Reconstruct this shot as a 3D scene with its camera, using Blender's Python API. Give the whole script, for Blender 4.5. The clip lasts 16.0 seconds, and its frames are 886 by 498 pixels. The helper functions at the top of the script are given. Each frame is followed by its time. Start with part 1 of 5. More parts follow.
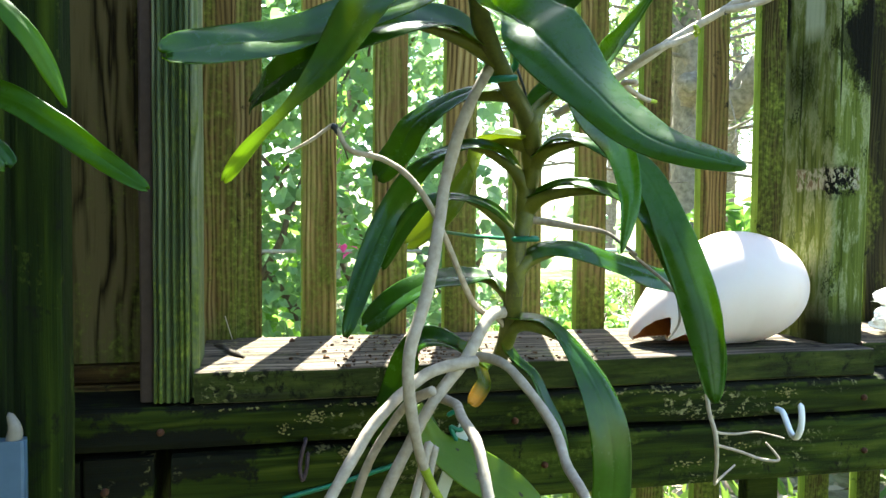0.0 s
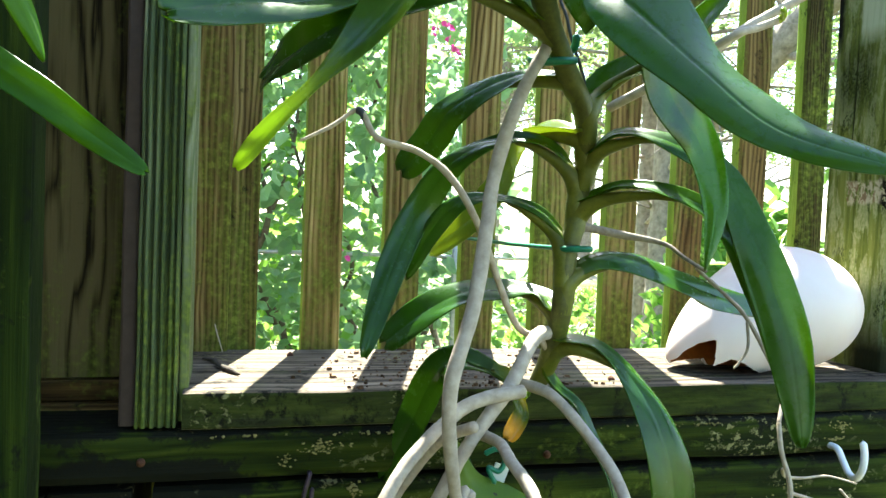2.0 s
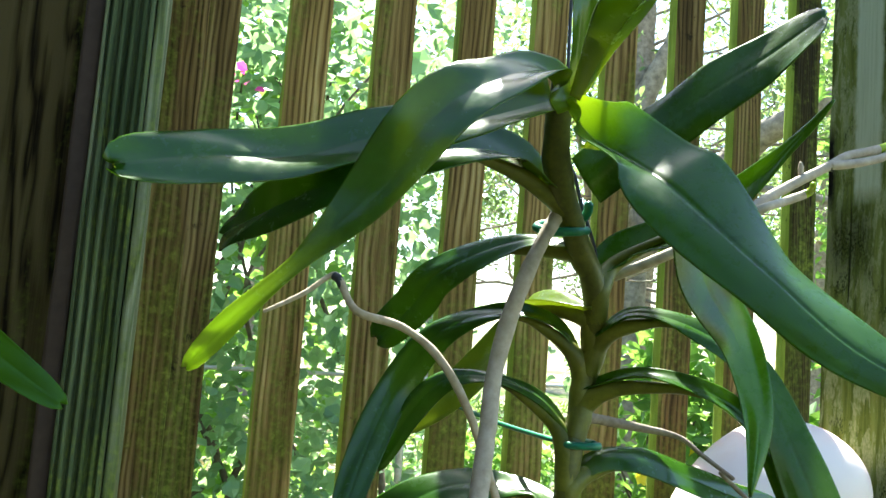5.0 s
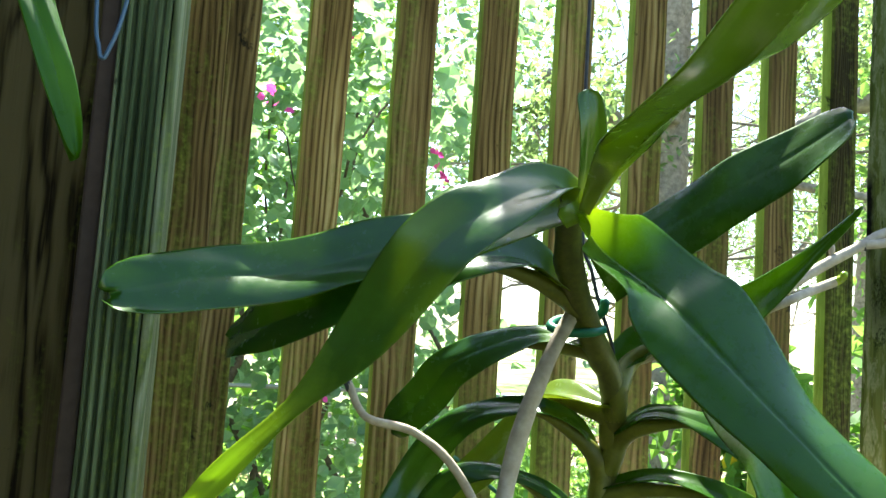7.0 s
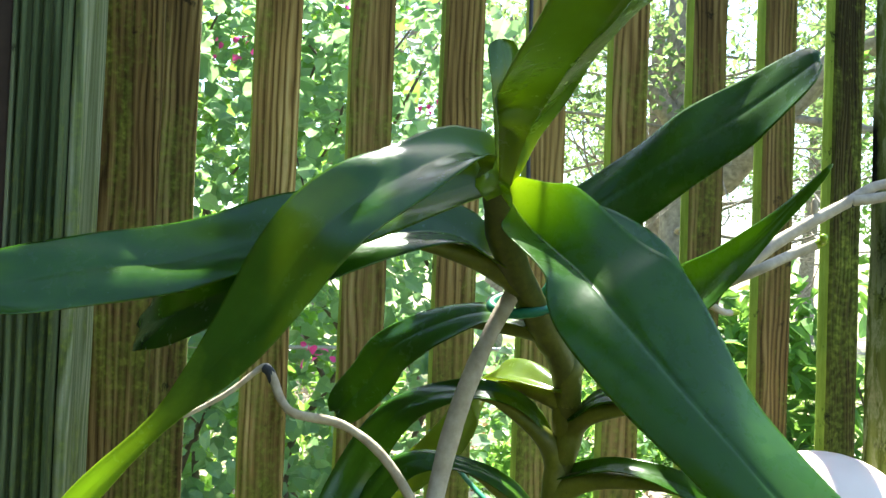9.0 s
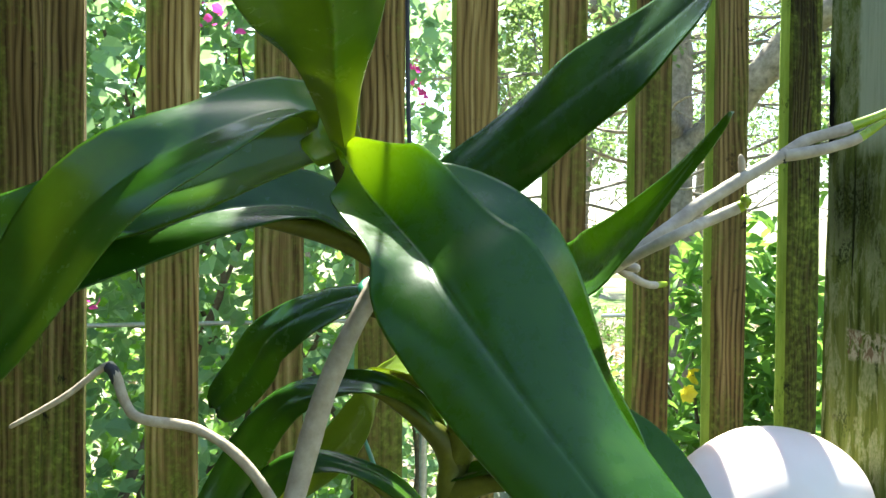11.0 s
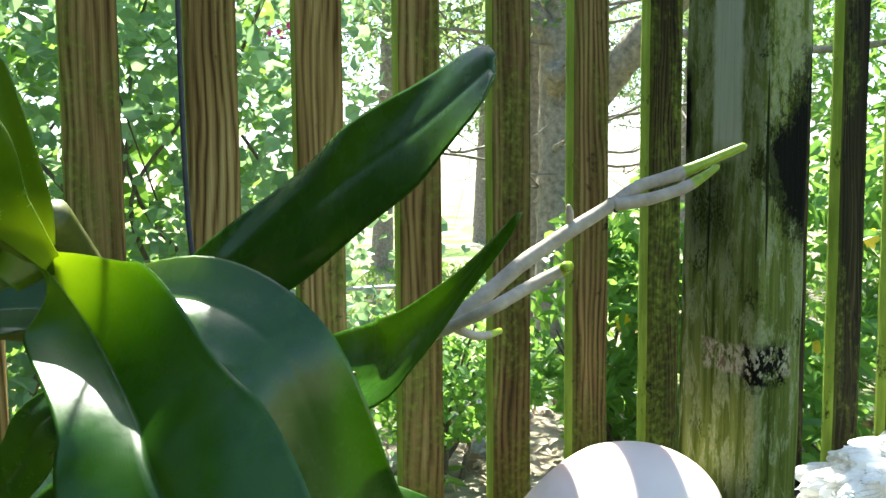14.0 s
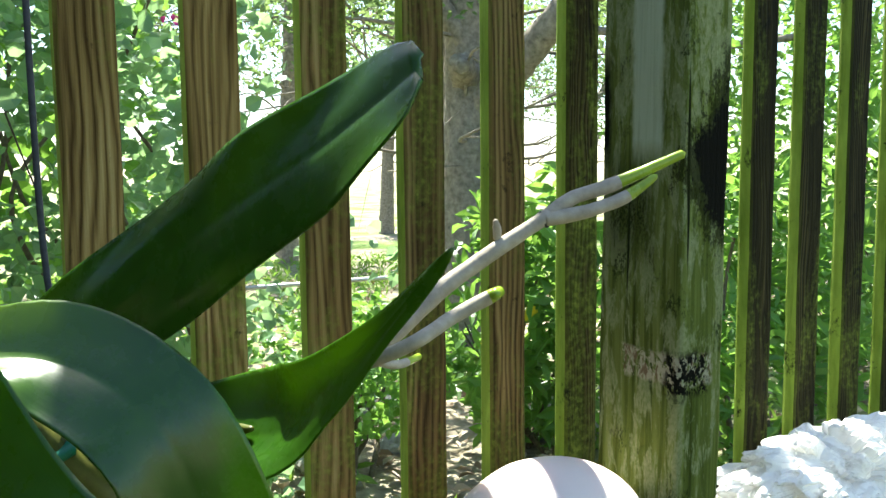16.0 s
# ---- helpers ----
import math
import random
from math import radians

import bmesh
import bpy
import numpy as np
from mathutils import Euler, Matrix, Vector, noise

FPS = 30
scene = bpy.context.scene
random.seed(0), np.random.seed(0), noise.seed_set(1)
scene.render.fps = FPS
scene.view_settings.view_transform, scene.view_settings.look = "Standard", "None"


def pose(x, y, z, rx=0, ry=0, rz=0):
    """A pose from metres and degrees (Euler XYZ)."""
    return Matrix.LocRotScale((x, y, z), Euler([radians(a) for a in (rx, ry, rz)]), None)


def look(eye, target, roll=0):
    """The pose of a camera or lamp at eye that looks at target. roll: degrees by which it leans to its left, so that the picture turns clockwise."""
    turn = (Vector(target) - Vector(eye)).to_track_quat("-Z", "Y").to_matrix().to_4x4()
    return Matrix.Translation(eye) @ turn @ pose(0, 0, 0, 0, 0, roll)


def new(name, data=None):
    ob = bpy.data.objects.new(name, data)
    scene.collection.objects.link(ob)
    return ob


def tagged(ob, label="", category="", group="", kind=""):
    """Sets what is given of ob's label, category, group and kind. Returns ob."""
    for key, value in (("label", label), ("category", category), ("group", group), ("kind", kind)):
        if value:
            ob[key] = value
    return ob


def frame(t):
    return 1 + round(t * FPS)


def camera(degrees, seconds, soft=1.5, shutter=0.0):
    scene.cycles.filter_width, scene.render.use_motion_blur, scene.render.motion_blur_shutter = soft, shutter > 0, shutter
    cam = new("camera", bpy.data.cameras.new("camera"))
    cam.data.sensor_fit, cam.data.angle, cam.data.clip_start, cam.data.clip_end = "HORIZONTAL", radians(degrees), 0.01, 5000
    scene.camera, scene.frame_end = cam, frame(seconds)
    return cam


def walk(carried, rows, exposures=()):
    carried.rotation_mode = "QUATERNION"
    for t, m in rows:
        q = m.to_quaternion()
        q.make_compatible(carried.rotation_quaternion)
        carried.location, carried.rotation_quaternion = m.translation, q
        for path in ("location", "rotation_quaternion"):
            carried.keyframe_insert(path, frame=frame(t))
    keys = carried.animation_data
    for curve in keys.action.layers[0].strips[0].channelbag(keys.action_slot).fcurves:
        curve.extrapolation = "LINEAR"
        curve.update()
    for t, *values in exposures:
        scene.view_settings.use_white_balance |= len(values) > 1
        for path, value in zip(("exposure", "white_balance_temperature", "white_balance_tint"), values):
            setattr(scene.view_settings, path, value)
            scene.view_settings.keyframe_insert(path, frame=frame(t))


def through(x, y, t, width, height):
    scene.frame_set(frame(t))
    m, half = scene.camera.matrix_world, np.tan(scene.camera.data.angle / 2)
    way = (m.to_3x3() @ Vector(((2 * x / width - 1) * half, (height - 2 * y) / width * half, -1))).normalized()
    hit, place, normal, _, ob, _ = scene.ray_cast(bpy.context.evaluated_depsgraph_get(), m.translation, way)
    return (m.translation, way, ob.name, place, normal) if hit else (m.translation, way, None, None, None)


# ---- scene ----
cam = camera(58.22, 16.0)
# seconds, x, y, z, yaw, pitch, roll
ROWS = [
    (0, -0.0064, -0.8664, 1.1315, -13.24, -2.42, -0.49),
    (0.5, -0.0046, -0.8455, 1.1215, -12.15, -3.61, -1.10),
    (1, -0.0029, -0.8280, 1.1241, -11.70, -4.01, -1.27),
    (1.5, -0.0212, -0.7953, 1.1217, -13.37, -3.12, -2.15),
    (2, -0.0284, -0.7710, 1.1293, -15.09, -2.06, -2.28),
    (2.5, -0.0285, -0.7510, 1.1270, -17.60, -0.81, -2.66),
    (3, -0.0302, -0.7341, 1.1348, -19.92, 2.26, -3.40),
    (3.5, -0.0386, -0.7153, 1.1373, -20.70, 2.88, -4.39),
    (4, -0.0360, -0.6994, 1.1469, -20.69, 3.33, -3.95),
    (4.5, -0.0415, -0.7008, 1.1593, -19.98, 4.56, -4.29),
    (5, -0.0354, -0.6903, 1.1748, -19.24, 5.61, -4.32),
    (7.5, -0.0131, -0.6830, 1.2424, -15.46, 4.62, -3.08),
    (8, 0.0051, -0.6703, 1.2478, -14.99, 2.24, -2.04),
    (8.5, 0.0196, -0.6632, 1.2500, -14.72, 1.70, -2.24),
    (11, 0.0992, -0.6207, 1.2561, -15.25, -0.95, -0.53),
    (11.5, 0.1136, -0.6110, 1.2645, -16.64, -1.13, -0.46),
    (12, 0.1270, -0.6015, 1.2690, -17.83, -1.36, -0.43),
    (12.5, 0.1251, -0.5999, 1.2756, -19.84, -1.76, -0.91),
    (13, 0.1339, -0.5985, 1.2855, -20.82, -2.30, -0.68),
    (13.5, 0.1459, -0.5975, 1.2896, -21.04, -2.75, 0.10),
    (14, 0.1527, -0.5932, 1.3039, -22.26, -4.45, 0.46),
    (14.5, 0.1579, -0.5890, 1.3086, -23.49, -5.35, 0.41),
    (15, 0.1651, -0.5778, 1.3110, -25.14, -5.64, 0.73),
    (15.5, 0.1646, -0.5639, 1.3091, -26.70, -5.76, 0.32),
    (16, 0.1670, -0.5534, 1.3125, -29.00, -5.16, 0.54),
]
walk(cam, [(t, pose(x, y, z, 90 + pitch, roll, yaw)) for t, x, y, z, yaw, pitch, roll in ROWS], [(0.0, 3.16, 6420, 1.0), (1.5, 3.30, 6420, 1.0), (2.5, 3.28, 6420, 1.0), (3.5, 3.02, 6420, 1.0), (5.0, 2.88, 6420, 1.0), (8.5, 2.86, 6420, 1.0), (11.5, 2.74, 6420, 1.0), (13.5, 2.58, 6420, 1.0), (15.5, 2.36, 6420, 1.0), (16.0, 2.34, 6420, 1.0)])

import collections

# ---------------------------------------------------------------- light
SUN_AZ, SUN_EL = 16.0, 58.0
world = bpy.data.worlds.new("sky")
scene.world = world
world.use_nodes = True
wn = world.node_tree.nodes
sky = wn.new("ShaderNodeTexSky")
sky.sky_type = "NISHITA"
sky.sun_disc = False
sky.sun_elevation, sky.sun_rotation = radians(SUN_EL), radians(SUN_AZ)
wn["Background"].inputs["Strength"].default_value = 0.080
world.node_tree.links.new(sky.outputs[0], wn["Background"].inputs[0])
sun = new("sun", bpy.data.lights.new("sun", "SUN"))
sun.data.energy, sun.data.angle, sun.data.color = 5.0, radians(0.6), (1.0, 0.95, 0.86)
sun_from = Vector((math.sin(radians(SUN_AZ)) * math.cos(radians(SUN_EL)),
                   math.cos(radians(SUN_AZ)) * math.cos(radians(SUN_EL)), math.sin(radians(SUN_EL))))
sun.matrix_world = look(sun_from * 20, (0, 0, 0))


# ---------------------------------------------------------------- materials
class Graph:
    """Short hand for a material's nodes."""

    def __init__(self, name):
        self.mat = bpy.data.materials.new(name)
        self.mat.use_nodes = True
        self.t = self.mat.node_tree
        self.bsdf = self.t.nodes["Principled BSDF"]
        self.out = self.t.nodes["Material Output"]

    def node(self, kind, **props):
        n = self.t.nodes.new(kind)
        for key, value in props.items():
            if key == "ins":
                for k, v in value.items():
                    self.put(n.inputs[k], v)
            elif key == "operation":
                n.operation = value
            elif key == "blend_type":
                n.blend_type = value
            elif key == "data_type":
                n.data_type = value
        return n

    def put(self, socket, v):
        if isinstance(v, bpy.types.NodeSocket):
            self.t.links.new(v, socket)
        else:
            socket.default_value = v

    def coords(self, scale, offset=(0, 0, 0)):
        tc = self.node("ShaderNodeTexCoord")
        m = self.node("ShaderNodeMapping", ins={"Vector": tc.outputs["Object"], "Scale": scale, "Location": offset})
        return m.outputs[0]

    def noise(self, scale, detail=4.0, rough=0.55, distort=0.0, offset=(0, 0, 0)):
        if not isinstance(scale, tuple):
            scale = (scale, scale, scale)
        n = self.node("ShaderNodeTexNoise", ins={"Vector": self.coords(scale, offset), "Scale": 1.0, "Detail": detail,
                                                  "Roughness": rough, "Distortion": distort})
        return n.outputs["Fac"]

    def ramp(self, fac, stops):
        n = self.node("ShaderNodeValToRGB", ins={"Fac": fac})
        el = n.color_ramp.elements
        while len(el) < len(stops):
            el.new(0.5)
        for e, (p, c) in zip(el, stops):
            e.position = p
            e.color = (*c, 1) if isinstance(c, tuple) else (c, c, c, 1)
        return n.outputs["Color"]

    def mix(self, fac, a, b, blend="MIX"):
        n = self.node("ShaderNodeMix", data_type="RGBA", blend_type=blend)
        self.put(n.inputs[0], fac)
        for i, v in ((6, a), (7, b)):
            self.put(n.inputs[i], (*v, 1) if isinstance(v, tuple) else v)
        return n.outputs[2]

    def math(self, op, a, b=0.0):
        n = self.node("ShaderNodeMath", operation=op)
        self.put(n.inputs[0], a)
        self.put(n.inputs[1], b)
        return n.outputs[0]

    def bump(self, height, strength, distance=0.001):
        n = self.node("ShaderNodeBump", ins={"Height": height, "Strength": strength, "Distance": distance})
        self.put(self.bsdf.inputs["Normal"], n.outputs[0])
        return n.outputs[0]

    def rnd(self):
        return self.node("ShaderNodeObjectInfo").outputs["Random"]

    def side(self, axis, sign):
        """1 where the surface looks along that axis."""
        g = self.node("ShaderNodeNewGeometry")
        s = self.node("ShaderNodeSeparateXYZ", ins={0: g.outputs["Normal"]})
        return self.math("MULTIPLY", s.outputs[axis], sign)

    def set(self, **kw):
        names = {"color": "Base Color", "rough": "Roughness", "metal": "Metallic", "spec": "Specular IOR Level",
                 "coat": "Coat Weight", "coat_rough": "Coat Roughness", "sss": "Subsurface Weight"}
        for k, v in kw.items():
            self.put(self.bsdf.inputs[names[k]], (*v, 1) if isinstance(v, tuple) else v)
        return self.mat


def wood(name, dark, mid, light, axis=2, algae=0.35, side_algae=0.0, top_white=0.0, mould=0.2, rings=290.0, sway=0.010, rough=0.85, relief=0.7, dark_boxes=None, front_algae=0.0, foot=0.0, lines=(0.10, 0.34)):
    """Weathered softwood: growth lines along an axis, worn fibres, algae, flaking lichen and black mould. The boxes (x,
    z, half sizes, strength) blacken stains, seams and a hollow's shade.
    """
    g = Graph(name)
    tc = g.node("ShaderNodeTexCoord")
    r = g.rnd()
    off = g.node("ShaderNodeCombineXYZ", ins={0: g.math("MULTIPLY", r, 3.7), 1: g.math("MULTIPLY", r, 1.9), 2: g.math("MULTIPLY", r, 5.3)})
    vec = g.node("ShaderNodeVectorMath", operation="ADD", ins={0: tc.outputs["Object"], 1: off.outputs[0]}).outputs[0]

    def field(scale, detail, rgh, distort=0.0):
        m = g.node("ShaderNodeMapping", ins={"Vector": vec, "Scale": scale})
        return g.node("ShaderNodeTexNoise", ins={"Vector": m.outputs[0], "Scale": 1.0, "Detail": detail, "Roughness": rgh, "Distortion": distort}).outputs["Fac"]

    def along(across, length):
        q = [across] * 3
        q[axis] = length
        return tuple(q)

    bend = field(along(20.0, 3.6), 3.0, 0.5)
    p = g.node("ShaderNodeSeparateXYZ", ins={0: vec})
    cross = [p.outputs[k] for k in range(3) if k != axis]
    lay = g.math("ADD", cross[0], g.math("MULTIPLY", cross[1], 0.8 if axis == 2 else 0.3))
    phase = g.math("MULTIPLY", g.math("ADD", lay, g.math("ADD", g.math("MULTIPLY", bend, sway * 5.0), g.math("MULTIPLY", field(along(150.0, 7.0), 2.0, 0.5), 0.9 / rings))), rings * 6.283)
    ring = g.math("ADD", g.math("MULTIPLY", g.math("SINE", phase), 0.5), 0.5)
    fibre = field(along(900.0, 14.0), 4.0, 0.65, 0.3)
    broad = field(along(70.0, 3.0), 4.0, 0.6, 0.5)
    tone = g.math("ADD", g.math("ADD", g.math("MULTIPLY", g.math("POWER", ring, 0.6), g.ramp(field(along(45.0, 4.0), 2.0, 0.5), [(0.36, lines[0]), (0.62, lines[1])])), g.math("MULTIPLY", fibre, 0.30)), g.math("MULTIPLY", broad, 0.50))
    col = g.ramp(tone, [(0.36, dark), (0.57, mid), (0.80, light)])
    each = g.math("ADD", 0.78, g.math("MULTIPLY", r, 0.44))
    col = g.mix(1.0, col, g.node("ShaderNodeCombineColor", ins={0: each, 1: each, 2: each}).outputs[0], "MULTIPLY")
    patch = field(along(26.0, 7.0), 7.0, 0.68, 0.4)
    grain = field((170.0, 170.0, 170.0), 4.0, 0.65)
    green = g.ramp(grain, [(0.3, (0.030, 0.048, 0.006)), (0.5, (0.085, 0.115, 0.014)), (0.72, (0.19, 0.23, 0.035))])
    patch = g.math("ADD", patch, g.math("MULTIPLY", g.math("SUBTRACT", grain, 0.5), 0.25))
    if foot:
        zo = g.node("ShaderNodeSeparateXYZ", ins={0: tc.outputs["Object"]}).outputs[2]
        patch = g.math("ADD", patch, g.node("ShaderNodeMapRange", ins={0: zo, 1: 1.0, 2: 1.32, 3: foot, 4: 0.0}).outputs[0])
    col = g.mix(g.ramp(patch, [(0.60 - algae * 0.5, 0.0), (0.82 - algae * 0.45, 0.85)]), col, green)
    if side_algae:
        face = g.ramp(g.side(0, -1.0), [(0.35, 0.0), (0.75, side_algae)])
        col = g.mix(face, col, g.ramp(field((60, 60, 14), 4.0, 0.6), [(0.25, (0.12, 0.18, 0.015)), (0.75, (0.32, 0.42, 0.06))]))
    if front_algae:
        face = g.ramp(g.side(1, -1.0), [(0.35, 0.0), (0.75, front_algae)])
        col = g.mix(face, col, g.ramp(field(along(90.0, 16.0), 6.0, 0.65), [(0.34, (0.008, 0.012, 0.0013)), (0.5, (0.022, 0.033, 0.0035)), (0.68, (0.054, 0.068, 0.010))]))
    spread = g.math("ADD", field((38, 38, 30), 8.0, 0.74, 0.3), 0.0)
    if dark_boxes:
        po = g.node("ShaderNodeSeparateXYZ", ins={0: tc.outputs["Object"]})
        for cx, cz, hx, hz, much in dark_boxes:
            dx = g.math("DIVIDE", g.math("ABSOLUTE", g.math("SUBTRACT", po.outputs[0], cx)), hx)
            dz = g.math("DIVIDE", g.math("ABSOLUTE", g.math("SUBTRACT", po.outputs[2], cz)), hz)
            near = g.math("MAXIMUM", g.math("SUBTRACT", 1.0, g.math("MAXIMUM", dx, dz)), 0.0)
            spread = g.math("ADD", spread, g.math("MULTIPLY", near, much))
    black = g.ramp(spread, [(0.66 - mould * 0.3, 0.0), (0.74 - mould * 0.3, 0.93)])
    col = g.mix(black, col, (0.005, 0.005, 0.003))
    flake = None
    if top_white:
        zone = g.ramp(field((14, 14, 14), 3.0, 0.6), [(0.54, 0.0), (0.63, 1.0)])
        flake = g.math("MULTIPLY", g.ramp(field((130, 110, 170), 6.0, 0.72, 0.2), [(0.555, 0.0), (0.59, top_white)]), zone)
        col = g.mix(flake, col, g.ramp(grain, [(0.3, (0.15, 0.14, 0.05)), (0.7, (0.36, 0.33, 0.16))]))
    h = g.math("ADD", tone, g.math("MULTIPLY", grain, 0.30))
    if flake is not None:
        h = g.math("ADD", h, g.math("MULTIPLY", flake, 0.5))
    g.bump(h, relief, 0.0022)
    return g.set(color=col, rough=rough, spec=0.12)


def leaf_mat(name, dark, mid, light, glow, rough=0.20, through=0.3, coat=0.0, scale=1.0, base=None, tip=None, tip_at=0.8, spec=0.42, spots=()):
    """Leathery leaf: lengthwise veins, blotches, a paler base and midrib, specks; tip: another colour towards its end."""
    g = Graph(name)
    uv = g.node("ShaderNodeUVMap")
    sep = g.node("ShaderNodeSeparateXYZ", ins={0: uv.outputs[0]})
    u, v = sep.outputs[0], sep.outputs[1]
    m = g.node("ShaderNodeMapping", ins={"Vector": uv.outputs[0], "Scale": (34.0, 2.2, 1.0)})
    vein = g.node("ShaderNodeTexNoise", ins={"Vector": m.outputs[0], "Scale": 1.0, "Detail": 3.0, "Roughness": 0.6}).outputs["Fac"]
    blotch = g.noise(26.0 * scale, 5.0, 0.62, 0.4)
    fine = g.noise(190.0 * scale, 4.0, 0.6)
    val = g.math("ADD", g.math("ADD", g.math("MULTIPLY", blotch, 0.62), g.math("MULTIPLY", fine, 0.27)), g.math("MULTIPLY", vein, 0.11))
    col = g.ramp(val, [(0.34, dark), (0.51, mid), (0.68, light)])
    off = g.math("ABSOLUTE", g.math("SUBTRACT", u, 0.5))
    rib = g.node("ShaderNodeMapRange", ins={0: off, 1: 0.004, 2: 0.016, 3: 0.22, 4: 0.0}).outputs[0]
    col = g.mix(rib, col, light)
    edge = g.node("ShaderNodeMapRange", ins={0: off, 1: 0.488, 2: 0.499, 3: 0.0, 4: 0.3}).outputs[0]
    col = g.mix(edge, col, light)
    glowing, share = glow, through
    if base:
        f = g.node("ShaderNodeMapRange", ins={0: g.math("ADD", v, g.math("MULTIPLY", blotch, 0.12)), 1: 0.08, 2: 0.32, 3: 0.9, 4: 0.0}).outputs[0]
        col = g.mix(f, col, base)
        glowing = g.mix(f, glow, (0.68, 0.80, 0.08))
        share = g.math("ADD", through, g.math("MULTIPLY", f, 0.12))
    if tip:
        f = g.node("ShaderNodeMapRange", ins={0: g.math("ADD", v, g.math("MULTIPLY", g.math("SUBTRACT", blotch, 0.5), 0.35)), 1: tip_at - 0.14, 2: tip_at + 0.12}).outputs[0]
        col = g.mix(f, col, tip)
        glowing = g.mix(f, glowing, tuple(min(0.9, 2.4 * k + 0.05) for k in tip))
        share = g.math("ADD", share, g.math("MULTIPLY", f, 0.14))
    specks = g.ramp(g.noise(240.0 * scale, 2.0, 0.5, 0.0, (4, 2, 8)), [(0.755, 0.0), (0.785, 0.85)])
    scar = g.ramp(g.noise((70.0 * scale, 70.0 * scale, 110.0 * scale), 6.0, 0.7, 0.8, (2, 9, 1)), [(0.685, 0.0), (0.72, 0.55)])
    col = g.mix(specks, col, (0.018, 0.020, 0.008))
    col = g.mix(scar, col, (0.12, 0.13, 0.05))
    for su, sv, size in spots:
        du = g.math("MULTIPLY", g.math("SUBTRACT", u, su), 0.42)
        dv = g.math("SUBTRACT", v, sv)
        far = g.math("SQRT", g.math("ADD", g.math("MULTIPLY", du, du), g.math("MULTIPLY", dv, dv)))
        blot = g.math("ADD", g.math("DIVIDE", far, size), g.math("MULTIPLY", g.math("SUBTRACT", g.noise(210.0, 4.0, 0.7), 0.5), 1.6))
        mark = g.ramp(blot, [(0.80, 0.95), (1.0, 0.0)])
        col = g.mix(mark, col, (0.060, 0.032, 0.018))
        share = g.math("MULTIPLY", share, g.math("SUBTRACT", 1.0, g.math("MULTIPLY", mark, 0.8)))
    dust = g.noise(60.0 * scale, 6.0, 0.7, 0.3, (6, 3, 3))
    g.set(color=col, rough=g.ramp(g.math("ADD", g.math("MULTIPLY", fine, 0.4), g.math("MULTIPLY", dust, 0.6)), [(0.35, rough - 0.06), (0.70, rough + 0.14)]), spec=spec, coat=coat, coat_rough=0.22)
    nrm = g.bump(g.math("ADD", g.math("ADD", g.math("MULTIPLY", blotch, 0.35), g.math("MULTIPLY", fine, 0.16)), g.math("MULTIPLY", vein, 0.08)), 0.26, 0.0016)
    tr = g.node("ShaderNodeBsdfTranslucent", ins={"Color": glowing if isinstance(glowing, bpy.types.NodeSocket) else (*glow, 1), "Normal": nrm})
    mx = g.node("ShaderNodeMixShader", ins={0: share, 1: g.bsdf.outputs[0], 2: tr.outputs[0]})
    g.put(g.out.inputs["Surface"], mx.outputs[0])
    return g.mat


def plain(name, a, b, rough=0.5, scale=80.0, bump=0.2, spec=0.4, metal=0.0, island=False):
    g = Graph(name)
    n = g.noise(scale, 5.0, 0.6)
    fac = n
    if island:
        r = g.node("ShaderNodeNewGeometry").outputs["Random Per Island"]
        fac = g.math("ADD", g.math("MULTIPLY", n, 0.4), g.math("MULTIPLY", r, 0.6))
    col = g.ramp(fac, [(0.25, a), (0.75, b)])
    g.bump(n, bump, 0.001)
    return g.set(color=col, rough=rough, spec=spec, metal=metal)


def foliage_mat(name, dark, light, glow, through=0.45, rough=0.45, spec=0.4):
    g = Graph(name)
    r = g.node("ShaderNodeNewGeometry").outputs["Random Per Island"]
    col = g.ramp(r, [(0.0, dark), (1.0, light)])
    g.set(color=col, rough=rough, spec=spec)
    tr = g.node("ShaderNodeBsdfTranslucent", ins={"Color": (*glow, 1)})
    mx = g.node("ShaderNodeMixShader", ins={0: through, 1: g.bsdf.outputs[0], 2: tr.outputs[0]})
    g.put(g.out.inputs["Surface"], mx.outputs[0])
    return g.mat


